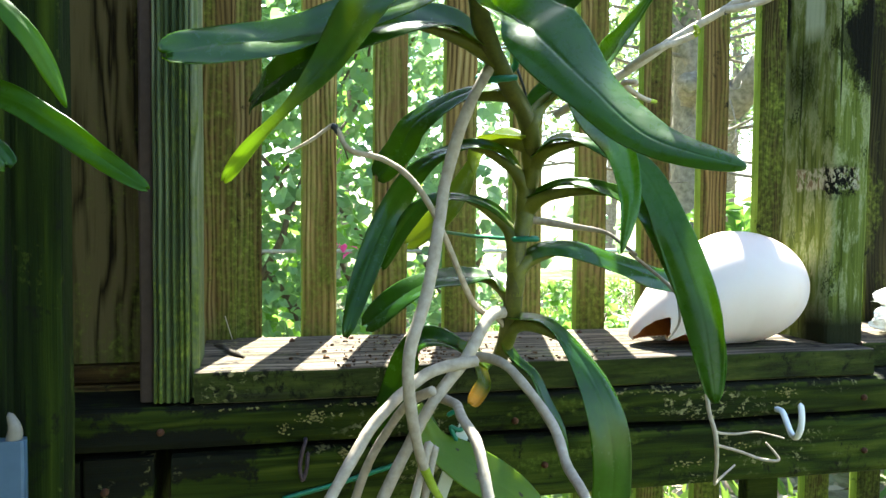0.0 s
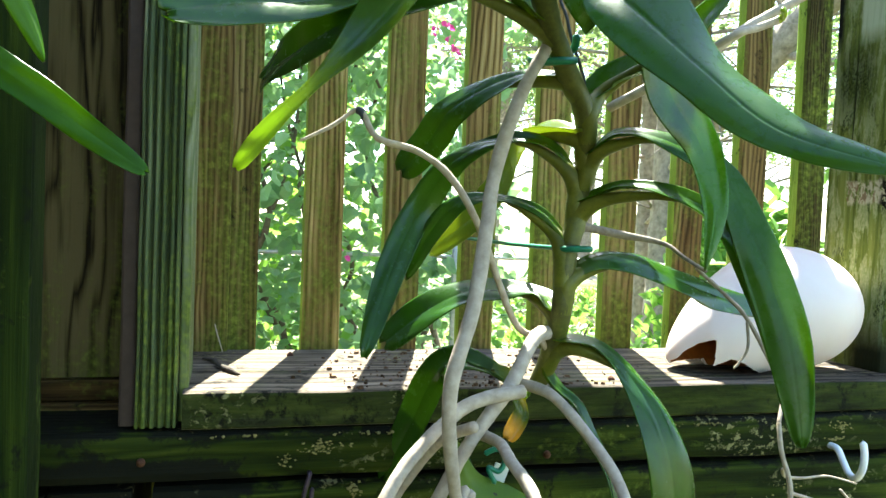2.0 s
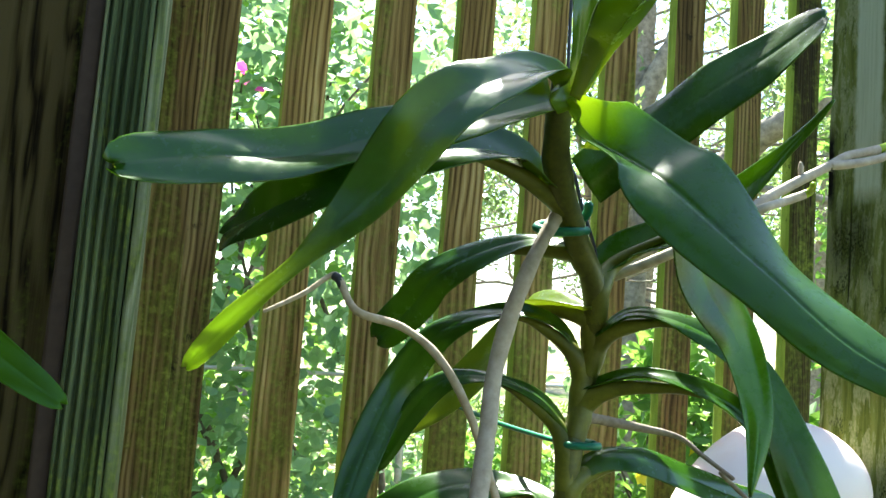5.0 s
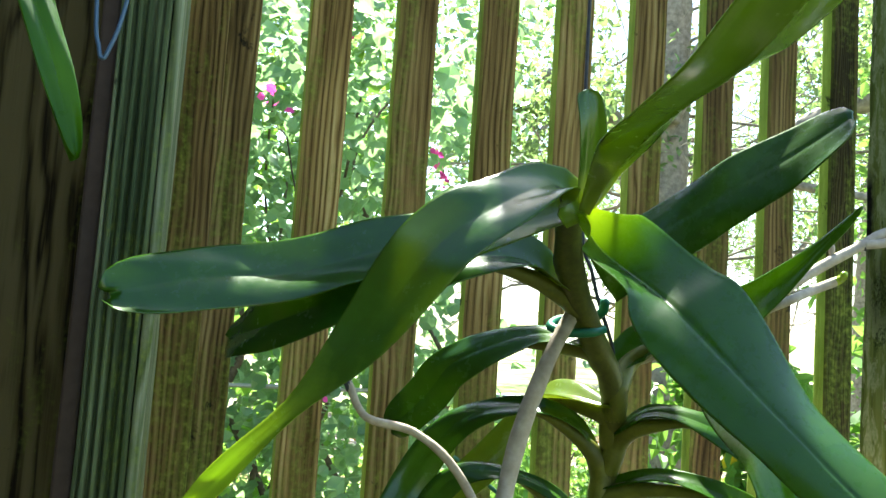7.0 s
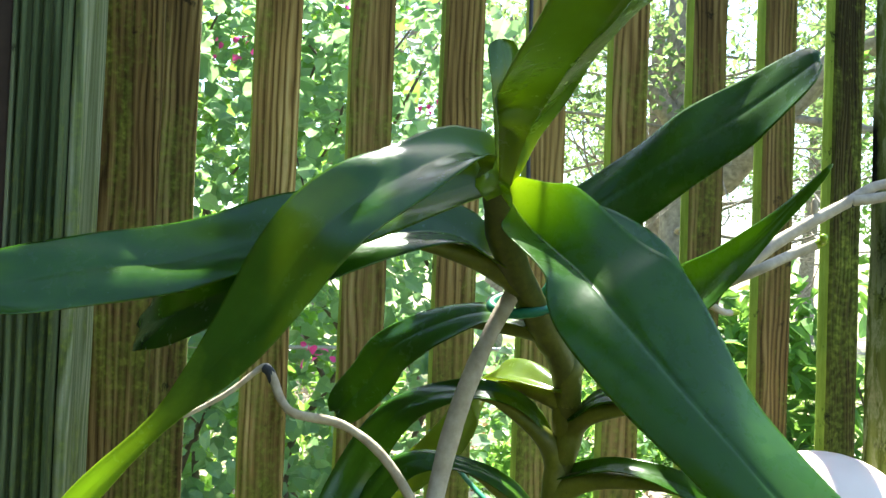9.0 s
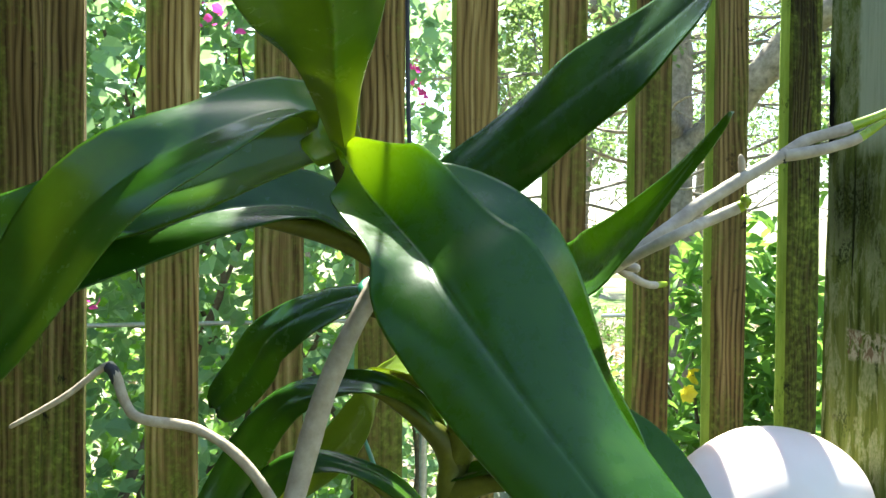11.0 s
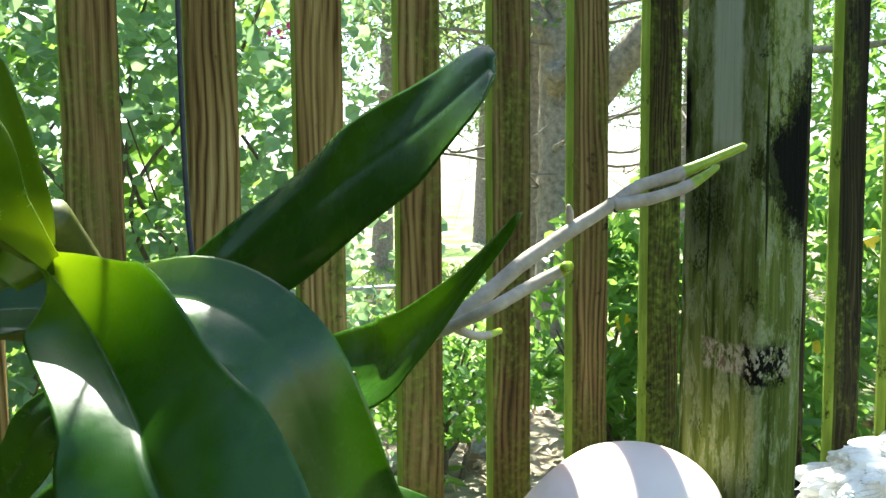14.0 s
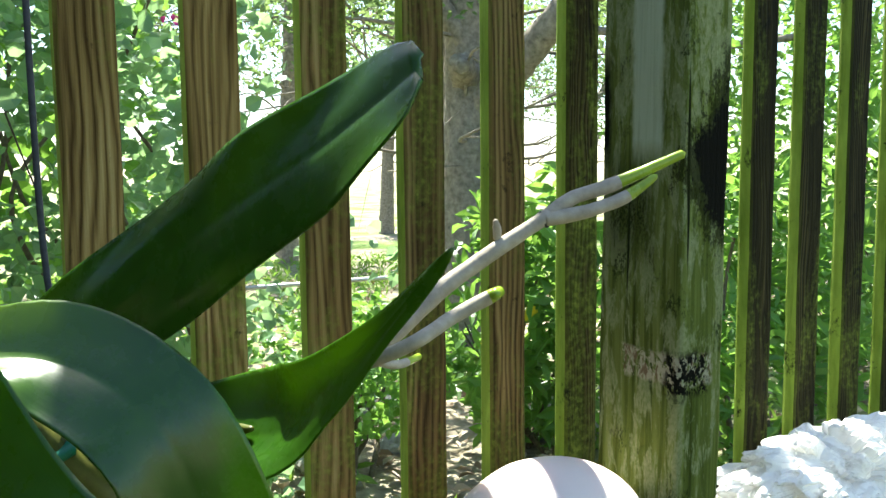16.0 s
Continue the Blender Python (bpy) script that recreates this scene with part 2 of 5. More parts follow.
def post_material():
    """Old post: green film over pale wood, one bare strip, a peeled band, black mould and painted shade at the foot."""
    g = Graph("post_wood")
    tc = g.node("ShaderNodeTexCoord")
    wob = g.node("ShaderNodeTexNoise", ins={"Vector": g.coords((90, 90, 60)), "Scale": 1.0, "Detail": 5.0, "Roughness": 0.7})
    shift = g.node("ShaderNodeVectorMath", operation="MULTIPLY_ADD", ins={0: wob.outputs["Color"], 1: (0.006, 0.006, 0.010), 2: tc.outputs["Object"]})
    p = g.node("ShaderNodeSeparateXYZ", ins={0: shift.outputs[0]})
    u = g.math("SUBTRACT", p.outputs[0], p.outputs[1])
    z = p.outputs[2]

    def band(v, a, b, soft):
        lo = g.node("ShaderNodeMapRange", ins={0: v, 1: a - soft, 2: a + soft})
        hi = g.node("ShaderNodeMapRange", ins={0: v, 1: b - soft, 2: b + soft, 3: 1.0, 4: 0.0})
        return g.math("MULTIPLY", lo.outputs[0], hi.outputs[0])

    streak = g.noise((150, 150, 5), 6.0, 0.62, 0.5)
    broad = g.noise((46, 46, 2.4), 4.0, 0.6, 0.4, (2, 0, 0))
    fine = g.noise((420, 420, 300), 4.0, 0.7)
    val = g.math("ADD", g.math("MULTIPLY", streak, 0.55), g.math("MULTIPLY", broad, 0.45))
    col = g.ramp(val, [(0.36, (0.028, 0.040, 0.006)), (0.48, (0.090, 0.115, 0.022)), (0.62, (0.17, 0.20, 0.055))])
    coat = g.ramp(g.math("ADD", g.noise((85, 85, 24), 9.0, 0.74, 0.5, (3, 2, 9)), g.math("MULTIPLY", g.math("SUBTRACT", broad, 0.5), 0.5)), [(0.48, 0.0), (0.54, 0.8)])
    col = g.mix(coat, col, g.ramp(fine, [(0.3, (0.15, 0.18, 0.07)), (0.7, (0.28, 0.30, 0.16))]))
    moss = g.ramp(g.noise((34, 34, 22), 7.0, 0.72, 0.4, (1, 8, 4)), [(0.55, 0.0), (0.64, 0.9)])
    dots = g.ramp(fine, [(0.47, 0.0), (0.52, 1.0)])
    col = g.mix(g.math("MULTIPLY", dots, moss), col, (0.022, 0.034, 0.006))
    crack = g.ramp(g.noise((210, 210, 3.2), 2.0, 0.5, 0.0, (4, 4, 4)), [(0.285, 1.0), (0.31, 0.0)])
    col = g.mix(crack, col, (0.012, 0.014, 0.006))
    edge_moss = g.math("MULTIPLY", band(u, 0.652, 0.700, 0.008), band(z, 1.262, 1.320, 0.02))
    col = g.mix(g.math("MULTIPLY", edge_moss, g.ramp(fine, [(0.35, 0.4), (0.6, 1.0)])), col, (0.016, 0.022, 0.004))
    bare = g.math("MULTIPLY", band(u, 0.680, 0.710, 0.0022), band(z, 1.334, 2.5, 0.010))
    col = g.mix(g.math("MULTIPLY", bare, g.ramp(g.noise((260, 260, 10), 4.0, 0.6), [(0.3, 0.75), (0.55, 1.0)])), col, (0.36, 0.40, 0.27))
    peel = g.math("MULTIPLY", band(u, 0.671, 0.762, 0.002), band(z, 1.167, 1.190, 0.0016))
    chips = g.ramp(g.noise((120, 120, 90), 7.0, 0.78, 0.6, (0, 3, 0)), [(0.47, 0.0), (0.52, 0.8)])
    col = g.mix(g.math("MULTIPLY", peel, chips), col, (0.38, 0.35, 0.26))
    col = g.mix(g.math("MULTIPLY", peel, g.ramp(g.noise((210, 210, 80), 5.0, 0.7, 0, (5, 3, 0)), [(0.53, 0.0), (0.56, 0.9)])), col, (0.13, 0.085, 0.045))
    ink = (0.006, 0.006, 0.004)
    col = g.mix(g.math("MULTIPLY", g.math("MULTIPLY", band(u, 0.716, 0.758, 0.003), band(z, 1.160, 1.192, 0.003)), g.ramp(g.noise((190, 190, 120), 4.0, 0.7, 0, (8, 1, 0)), [(0.47, 0.0), (0.50, 1.0)])), col, ink)
    lean = g.math("SUBTRACT", g.math("MULTIPLY", g.math("SUBTRACT", u, 0.733), 11.0), g.math("MULTIPLY", g.math("MAXIMUM", g.math("SUBTRACT", z, 1.338), 0.0), 9.0))
    lean = g.math("SUBTRACT", lean, g.math("MULTIPLY", g.math("MAXIMUM", g.math("SUBTRACT", 1.318, z), 0.0), 7.0))
    halo = g.math("ADD", g.math("MULTIPLY", lean, 0.45), g.math("ADD", g.math("MULTIPLY", g.noise((42, 42, 22), 9.0, 0.80, 0, (1, 5, 6)), 0.8), g.math("MULTIPLY", fine, 0.30)))
    col = g.mix(g.math("MULTIPLY", g.ramp(halo, [(0.50, 0.0), (0.56, 0.85)]), band(z, 1.245, 1.420, 0.02)), col, (0.014, 0.017, 0.004))
    soot = g.ramp(g.math("ADD", lean, g.math("ADD", g.math("MULTIPLY", g.noise((60, 60, 30), 10.0, 0.85, 0, (8, 5, 0)), 1.10), g.math("MULTIPLY", fine, 0.45))), [(0.80, 0.0), (0.88, 1.0)])
    col = g.mix(g.math("MULTIPLY", soot, band(z, 1.270, 1.400, 0.01)), col, ink)
    col = g.mix(g.math("MULTIPLY", band(u, 0.60, 0.656, 0.003), band(z, 1.33, 1.405, 0.012)), col, ink)
    # Shade of the gap behind the shell, painted on the foot of the post.
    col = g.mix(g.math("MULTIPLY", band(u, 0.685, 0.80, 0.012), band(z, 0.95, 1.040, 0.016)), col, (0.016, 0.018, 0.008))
    g.bump(g.math("ADD", streak, g.math("MULTIPLY", fine, 0.4)), 0.7, 0.003)
    return g.set(color=col, rough=0.9, spec=0.06)


M = {}
M["slat"] = wood("slat_wood", (0.050, 0.028, 0.007), (0.195, 0.132, 0.043), (0.36, 0.275, 0.11), algae=0.17, side_algae=0.9, mould=0.07, rings=165.0, sway=0.006, foot=0.19)
# Slats further right get darker wood: shade over there is put into these colours.
M["slat_dark"] = wood("dim_mossy_slat_wood", (0.026, 0.016, 0.0045), (0.110, 0.073, 0.024), (0.235, 0.175, 0.068), algae=0.24, side_algae=0.95, mould=0.14, rings=175.0, sway=0.006, foot=0.12)
M["slat_black"] = wood("deep_shaded_slat_wood", (0.005, 0.0045, 0.0014), (0.020, 0.0175, 0.005), (0.058, 0.050, 0.018), algae=0.14, side_algae=0.95, mould=0.26, rings=200.0, foot=0.05)
M["slat_deep"] = wood("shaded_mossy_slat_wood", (0.0105, 0.0085, 0.0022), (0.0400, 0.0320, 0.0085), (0.0950, 0.0780, 0.0240), algae=0.28, side_algae=0.95, mould=0.2, rings=225.0, foot=0.12)
M["stud"] = wood("ribbed_wood", (0.030, 0.044, 0.018), (0.085, 0.108, 0.054), (0.165, 0.185, 0.11), algae=0.16, mould=0.1, rings=14.0, foot=0.1)
M["edge"] = wood("pale_edge_wood", (0.07, 0.09, 0.04), (0.14, 0.165, 0.09), (0.26, 0.28, 0.19), algae=0.18, mould=0.05, rings=120.0, foot=0.15)
M["strip"] = plain("dark_brown_stain", (0.026, 0.015, 0.010), (0.045, 0.028, 0.019), 0.8, 120.0)
M["panel"] = wood("panel_wood", (0.010, 0.007, 0.003), (0.072, 0.057, 0.022), (0.125, 0.102, 0.045), algae=0.10, mould=0.0, rings=58.0, sway=0.020, lines=(0.30, 0.62), foot=0.12)
# Left boxes: black mould plus a hollow's shade; long thin ones: black seams.
M["rail"] = wood("rail_wood", (0.0065, 0.0105, 0.001), (0.019, 0.030, 0.0022), (0.048, 0.062, 0.0065), axis=0, algae=0.02, mould=0.28, top_white=0.85, rings=120.0, dark_boxes=((-0.10, 0.932, 0.10, 0.024, 0.75), (-0.125, 0.885, 0.06, 0.08, 0.38), (0.5, 0.9345, 3.0, 0.009, 0.24), (0.5, 0.9725, 3.0, 0.008, 0.24)))
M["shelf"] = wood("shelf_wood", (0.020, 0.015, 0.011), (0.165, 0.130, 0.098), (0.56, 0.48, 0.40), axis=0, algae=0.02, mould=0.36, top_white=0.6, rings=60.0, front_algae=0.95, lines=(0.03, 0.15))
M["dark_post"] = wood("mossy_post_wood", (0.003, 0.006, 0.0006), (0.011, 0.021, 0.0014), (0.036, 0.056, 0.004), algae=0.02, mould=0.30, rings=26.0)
M["board"] = wood("stained_board_wood", (0.016, 0.009, 0.003), (0.060, 0.036, 0.011), (0.15, 0.095, 0.03), axis=0, algae=0.12, mould=0.22, rings=150.0)
M["deck"] = wood("deck_wood", (0.010, 0.010, 0.006), (0.030, 0.028, 0.018), (0.060, 0.055, 0.035), axis=1, algae=0.2, mould=0.3, rings=60.0)
M["post"] = post_material()
LEAF = ((0.0095, 0.038, 0.0025), (0.017, 0.060, 0.0036), (0.032, 0.090, 0.008))
# Glow held low so the lower leaves stay as dark as in shade.
M["leaf_low"] = leaf_mat("lower_orchid_leaf", *LEAF, (0.36, 0.60, 0.03), through=0.10, base=(0.06, 0.11, 0.010), spec=0.32)
# Weaker glow stands in for shade on the body, the bright tip for sun.
M["leaf_sun_tip"] = leaf_mat("sun_tipped_orchid_leaf", *LEAF, (0.34, 0.62, 0.03), rough=0.24, through=0.17, base=(0.07, 0.14, 0.010), tip=(0.055, 0.135, 0.008), tip_at=0.70, spec=0.52)
M["leaf_mid"] = leaf_mat("upper_orchid_leaf", (0.011, 0.042, 0.0028), (0.019, 0.066, 0.0040), (0.036, 0.098, 0.009), (0.40, 0.62, 0.035), through=0.18, base=(0.09, 0.16, 0.012))
M["leaf_lime"] = leaf_mat("lime_tipped_orchid_leaf", (0.011, 0.042, 0.0028), (0.019, 0.066, 0.0040), (0.036, 0.098, 0.009), (0.50, 0.64, 0.04), through=0.17, base=(0.11, 0.19, 0.015), tip=(0.22, 0.31, 0.018), tip_at=0.74)
M["leaf_young"] = leaf_mat("young_orchid_leaf", (0.020, 0.060, 0.004), (0.034, 0.085, 0.006), (0.06, 0.12, 0.012), (0.26, 0.36, 0.02), through=0.20, base=(0.16, 0.22, 0.02))
M["leaf_old"] = leaf_mat("yellowing_orchid_leaf", (0.03, 0.07, 0.006), (0.05, 0.10, 0.009), (0.09, 0.14, 0.02), (0.5, 0.45, 0.03), tip=(0.52, 0.25, 0.02), tip_at=0.80)
M["stem"] = leaf_mat("orchid_stem", (0.030, 0.030, 0.005), (0.070, 0.078, 0.009), (0.13, 0.135, 0.020), (0.2, 0.3, 0.03), rough=0.45, through=0.05, coat=0.0, scale=2.2)
M["sheath"] = leaf_mat("leaf_sheath", (0.050, 0.058, 0.005), (0.095, 0.108, 0.009), (0.16, 0.17, 0.020), (0.35, 0.38, 0.03), rough=0.42, through=0.08, scale=2.0)
M["leaf_broad"] = leaf_mat("broad_orchid_leaf", (0.010, 0.040, 0.0028), (0.0175, 0.062, 0.0040), (0.033, 0.090, 0.009), (0.36, 0.66, 0.03), rough=0.27, through=0.30, base=(0.06, 0.12, 0.009), spec=0.42)
M["leaf_up"] = leaf_mat("upright_orchid_leaf", (0.010, 0.036, 0.0022), (0.017, 0.056, 0.0032), (0.030, 0.082, 0.007), (0.36, 0.60, 0.03), rough=0.24, through=0.12, spec=0.26)
M["leaf_near"] = leaf_mat("shaded_orchid_leaf", (0.014, 0.052, 0.002), (0.026, 0.082, 0.003), (0.048, 0.115, 0.007), (0.34, 0.56, 0.02), through=0.20, rough=0.3, spec=0.16)
M["leaf_hang"] = leaf_mat("hanging_orchid_leaf", (0.012, 0.046, 0.003), (0.022, 0.072, 0.004), (0.040, 0.105, 0.009), (0.34, 0.56, 0.03), through=0.24, rough=0.26, spec=0.24)
M["leaf_spotted"] = leaf_mat("spotted_orchid_leaf", (0.045, 0.10, 0.006), (0.075, 0.145, 0.009), (0.12, 0.19, 0.02), (0.46, 0.60, 0.04), rough=0.36, through=0.28, scale=0.5, spec=0.25, spots=((0.60, 0.58, 0.045), (0.72, 0.93, 0.060), (0.38, 0.78, 0.018), (0.30, 0.40, 0.014)))
M["leaf_yellow"] = leaf_mat("yellow_orchid_leaf", (0.06, 0.10, 0.010), (0.10, 0.15, 0.018), (0.16, 0.20, 0.03), (0.50, 0.60, 0.09), through=0.36)
M["root"] = plain("velamen_root", (0.24, 0.200, 0.150), (0.44, 0.385, 0.310), 0.75, 140.0, 0.5, 0.3)
M["root_dark"] = plain("thin_dark_root", (0.14, 0.115, 0.09), (0.30, 0.26, 0.21), 0.85, 180.0, 0.7, 0.2)
M["root_old"] = plain("dry_root", (0.26, 0.21, 0.15), (0.46, 0.40, 0.31), 0.85, 180.0, 0.7, 0.2)
M["root_tip"] = leaf_mat("root_tip", (0.16, 0.26, 0.02), (0.26, 0.36, 0.03), (0.34, 0.44, 0.06), (0.4, 0.5, 0.05), through=0.15)
def shell_material():
    """Thin glossy white shell that glows where the sun strikes its far side."""
    g = Graph("white_shell")
    n = g.noise(26.0, 5.0, 0.6)
    stain = g.ramp(g.noise(14.0, 4.0, 0.6, 0.3, (3, 1, 2)), [(0.60, 0.0), (0.74, 0.35)])
    g.bump(n, 0.03, 0.001)
    g.set(color=g.mix(stain, g.ramp(n, [(0.25, (0.86, 0.80, 0.77)), (0.75, (0.92, 0.885, 0.86))]), (0.72, 0.50, 0.33)), rough=0.36, spec=0.4)
    tr = g.node("ShaderNodeBsdfTranslucent", ins={"Color": (0.95, 0.86, 0.80, 1)})
    g.put(g.out.inputs["Surface"], g.node("ShaderNodeMixShader", ins={0: 0.35, 1: g.bsdf.outputs[0], 2: tr.outputs[0]}).outputs[0])
    return g.mat


M["shell"] = shell_material()
M["shell_in"] = plain("orange_brown_shell_lining", (0.34, 0.085, 0.018), (0.68, 0.25, 0.055), 0.5, 60.0, 0.3)
M["tie"] = plain("green_plant_tie", (0.005, 0.10, 0.055), (0.01, 0.17, 0.09), 0.4, 200.0, 0.1)
M["cord"] = plain("dark_cord", (0.015, 0.017, 0.02), (0.04, 0.042, 0.05), 0.7, 400.0, 0.4)
M["white_plastic"] = plain("white_plastic", (0.72, 0.75, 0.78), (0.82, 0.84, 0.86), 0.35, 60.0, 0.05)
M["blue_plastic"] = plain("blue_plastic", (0.035, 0.075, 0.13), (0.06, 0.11, 0.18), 0.45, 50.0, 0.1)
M["clip"] = plain("grey_beige_clip", (0.13, 0.12, 0.10), (0.22, 0.20, 0.17), 0.6, 90.0, 0.1)
M["stake"] = plain("dull_plastic_stake", (0.42, 0.46, 0.40), (0.56, 0.60, 0.54), 0.45, 60.0, 0.1)
M["hook_iron"] = plain("dark_tarnished_iron", (0.022, 0.014, 0.020), (0.085, 0.060, 0.075), 0.6, 260.0, 0.5, 0.4, 0.4)
M["crust"] = plain("yellow_grey_lichen", (0.10, 0.085, 0.022), (0.30, 0.26, 0.11), 0.95, 340.0, 0.8, 0.05)
M["crumb"] = plain("dry_bark_crumbs", (0.030, 0.018, 0.010), (0.16, 0.095, 0.055), 0.95, 260.0, 0.7, 0.05, 0.0, True)
M["rust"] = plain("rusted_iron", (0.035, 0.016, 0.010), (0.13, 0.055, 0.025), 0.85, 300.0, 0.6, 0.3, 0.3)
M["twig"] = plain("dry_twig", (0.015, 0.011, 0.007), (0.06, 0.045, 0.03), 0.9, 300.0, 0.6)
M["wire"] = plain("galvanised_wire", (0.30, 0.31, 0.31), (0.48, 0.49, 0.49), 0.45, 90.0, 0.1, 0.5, 0.7)
M["bark"] = plain("oak_bark", (0.10, 0.085, 0.07), (0.34, 0.29, 0.245), 0.9, 22.0, 1.0, 0.2)
M["branch"] = plain("shrub_branch", (0.06, 0.045, 0.03), (0.17, 0.14, 0.10), 0.9, 60.0, 0.5, 0.2)
M["vine_leaf"] = foliage_mat("vine_leaf", (0.016, 0.068, 0.030), (0.17, 0.29, 0.135), (0.36, 0.56, 0.24), 0.43, 0.32, 0.6)
M["shrub_leaf"] = foliage_mat("shrub_leaf", (0.035, 0.10, 0.02), (0.12, 0.24, 0.05), (0.28, 0.50, 0.08), 0.4)
M["tree_leaf"] = foliage_mat("tree_leaf", (0.025, 0.060, 0.022), (0.10, 0.16, 0.06), (0.26, 0.38, 0.12), 0.40, 0.4, 0.5)
M["pink"] = foliage_mat("pink_bract", (0.55, 0.03, 0.22), (0.75, 0.08, 0.36), (0.8, 0.08, 0.4), 0.4)
M["yellow"] = foliage_mat("yellow_petal", (0.75, 0.50, 0.02), (0.85, 0.65, 0.05), (0.85, 0.7, 0.05), 0.35)
M["grass"] = foliage_mat("grass_blade", (0.05, 0.12, 0.02), (0.16, 0.24, 0.06), (0.25, 0.4, 0.06), 0.4)
M["litter"] = foliage_mat("dry_leaf", (0.14, 0.09, 0.05), (0.56, 0.47, 0.37), (0.3, 0.2, 0.08), 0.15, 0.8)
M["stone"] = plain("grey_stone", (0.16, 0.155, 0.14), (0.38, 0.37, 0.34), 0.9, 30.0, 0.8, 0.2)


def ground_material():
    g = Graph("garden_soil")
    n1, n2 = g.noise(0.55, 5.0, 0.6), g.noise(9.0, 6.0, 0.7)
    soil = g.ramp(n2, [(0.3, (0.11, 0.09, 0.06)), (0.7, (0.38, 0.33, 0.25))])
    lawn = g.ramp(n2, [(0.3, (0.05, 0.10, 0.02)), (0.7, (0.17, 0.24, 0.06))])
    col = g.mix(g.ramp(n1, [(0.45, 0.0), (0.58, 1.0)]), soil, lawn)
    g.bump(n2, 0.8, 0.03)
    return g.set(color=col, rough=0.95, spec=0.1)


def crystal_material():
    """Milky quartz: clear white faces, a few grey veins, light passing through the thin edges."""
    g = Graph("white_quartz")
    n = g.noise(46.0, 6.0, 0.68, 0.3)
    col = g.ramp(n, [(0.28, (0.30, 0.29, 0.27)), (0.37, (0.66, 0.65, 0.63)), (0.45, (0.88, 0.875, 0.86))])
    g.bump(g.noise(260.0, 5.0, 0.65), 0.5, 0.0012)
    g.set(color=col, rough=0.24, spec=0.5, sss=0.0)
    tr = g.node("ShaderNodeBsdfTranslucent", ins={"Color": (0.92, 0.92, 0.90, 1)})
    g.put(g.out.inputs["Surface"], g.node("ShaderNodeMixShader", ins={0: 0.28, 1: g.bsdf.outputs[0], 2: tr.outputs[0]}).outputs[0])
    return g.mat


M["ground"] = ground_material()
M["crystal"] = crystal_material()


# ---------------------------------------------------------------- builders
def mesh_of(name, verts, faces, mats, smooth=True, slots=None, uvs=None):
    me = bpy.data.meshes.new(name)
    me.from_pydata([tuple(v) for v in verts], [], [tuple(int(i) for i in fc) for fc in faces])
    for m in (mats if isinstance(mats, (list, tuple)) else [mats]):
        me.materials.append(m)
    if smooth:
        me.polygons.foreach_set("use_smooth", [True] * len(me.polygons))
    if slots is not None:
        me.polygons.foreach_set("material_index", slots)
    if uvs is not None:
        layer = me.uv_layers.new(name="along")
        idx = np.zeros(len(me.loops), dtype=np.int32)
        me.loops.foreach_get("vertex_index", idx)
        layer.data.foreach_set("uv", np.array(uvs, float)[idx].astype(np.float32).ravel())
    me.update()
    return me


def part(name, data, parent, label=""):
    ob = new(name, data)
    ob.parent = parent
    if label:
        tagged(ob, label)
    return ob


def thing(name, label, category, group="", kind="", at=(0, 0, 0)):
    ob = new(name)
    return tagged(ob, label, category, group, kind)


def curve_points(ctrl, n):
    """A smooth line through control points."""
    p = np.array(ctrl, float)
    k = len(p)
    out = []
    for u in np.linspace(0, k - 1 - 1e-9, n):
        i = int(u)
        s = u - i
        w = (-.5 * s + s * s - .5 * s ** 3, 1 - 2.5 * s * s + 1.5 * s ** 3, .5 * s + 2 * s * s - 1.5 * s ** 3, -.5 * s * s + .5 * s ** 3)
        out.append(sum(p[min(max(j, 0), k - 1)] * ww for j, ww in zip((i - 1, i, i + 1, i + 2), w)))
    return np.array(out)


def unit(v):
    return v / max(np.linalg.norm(v), 1e-9)


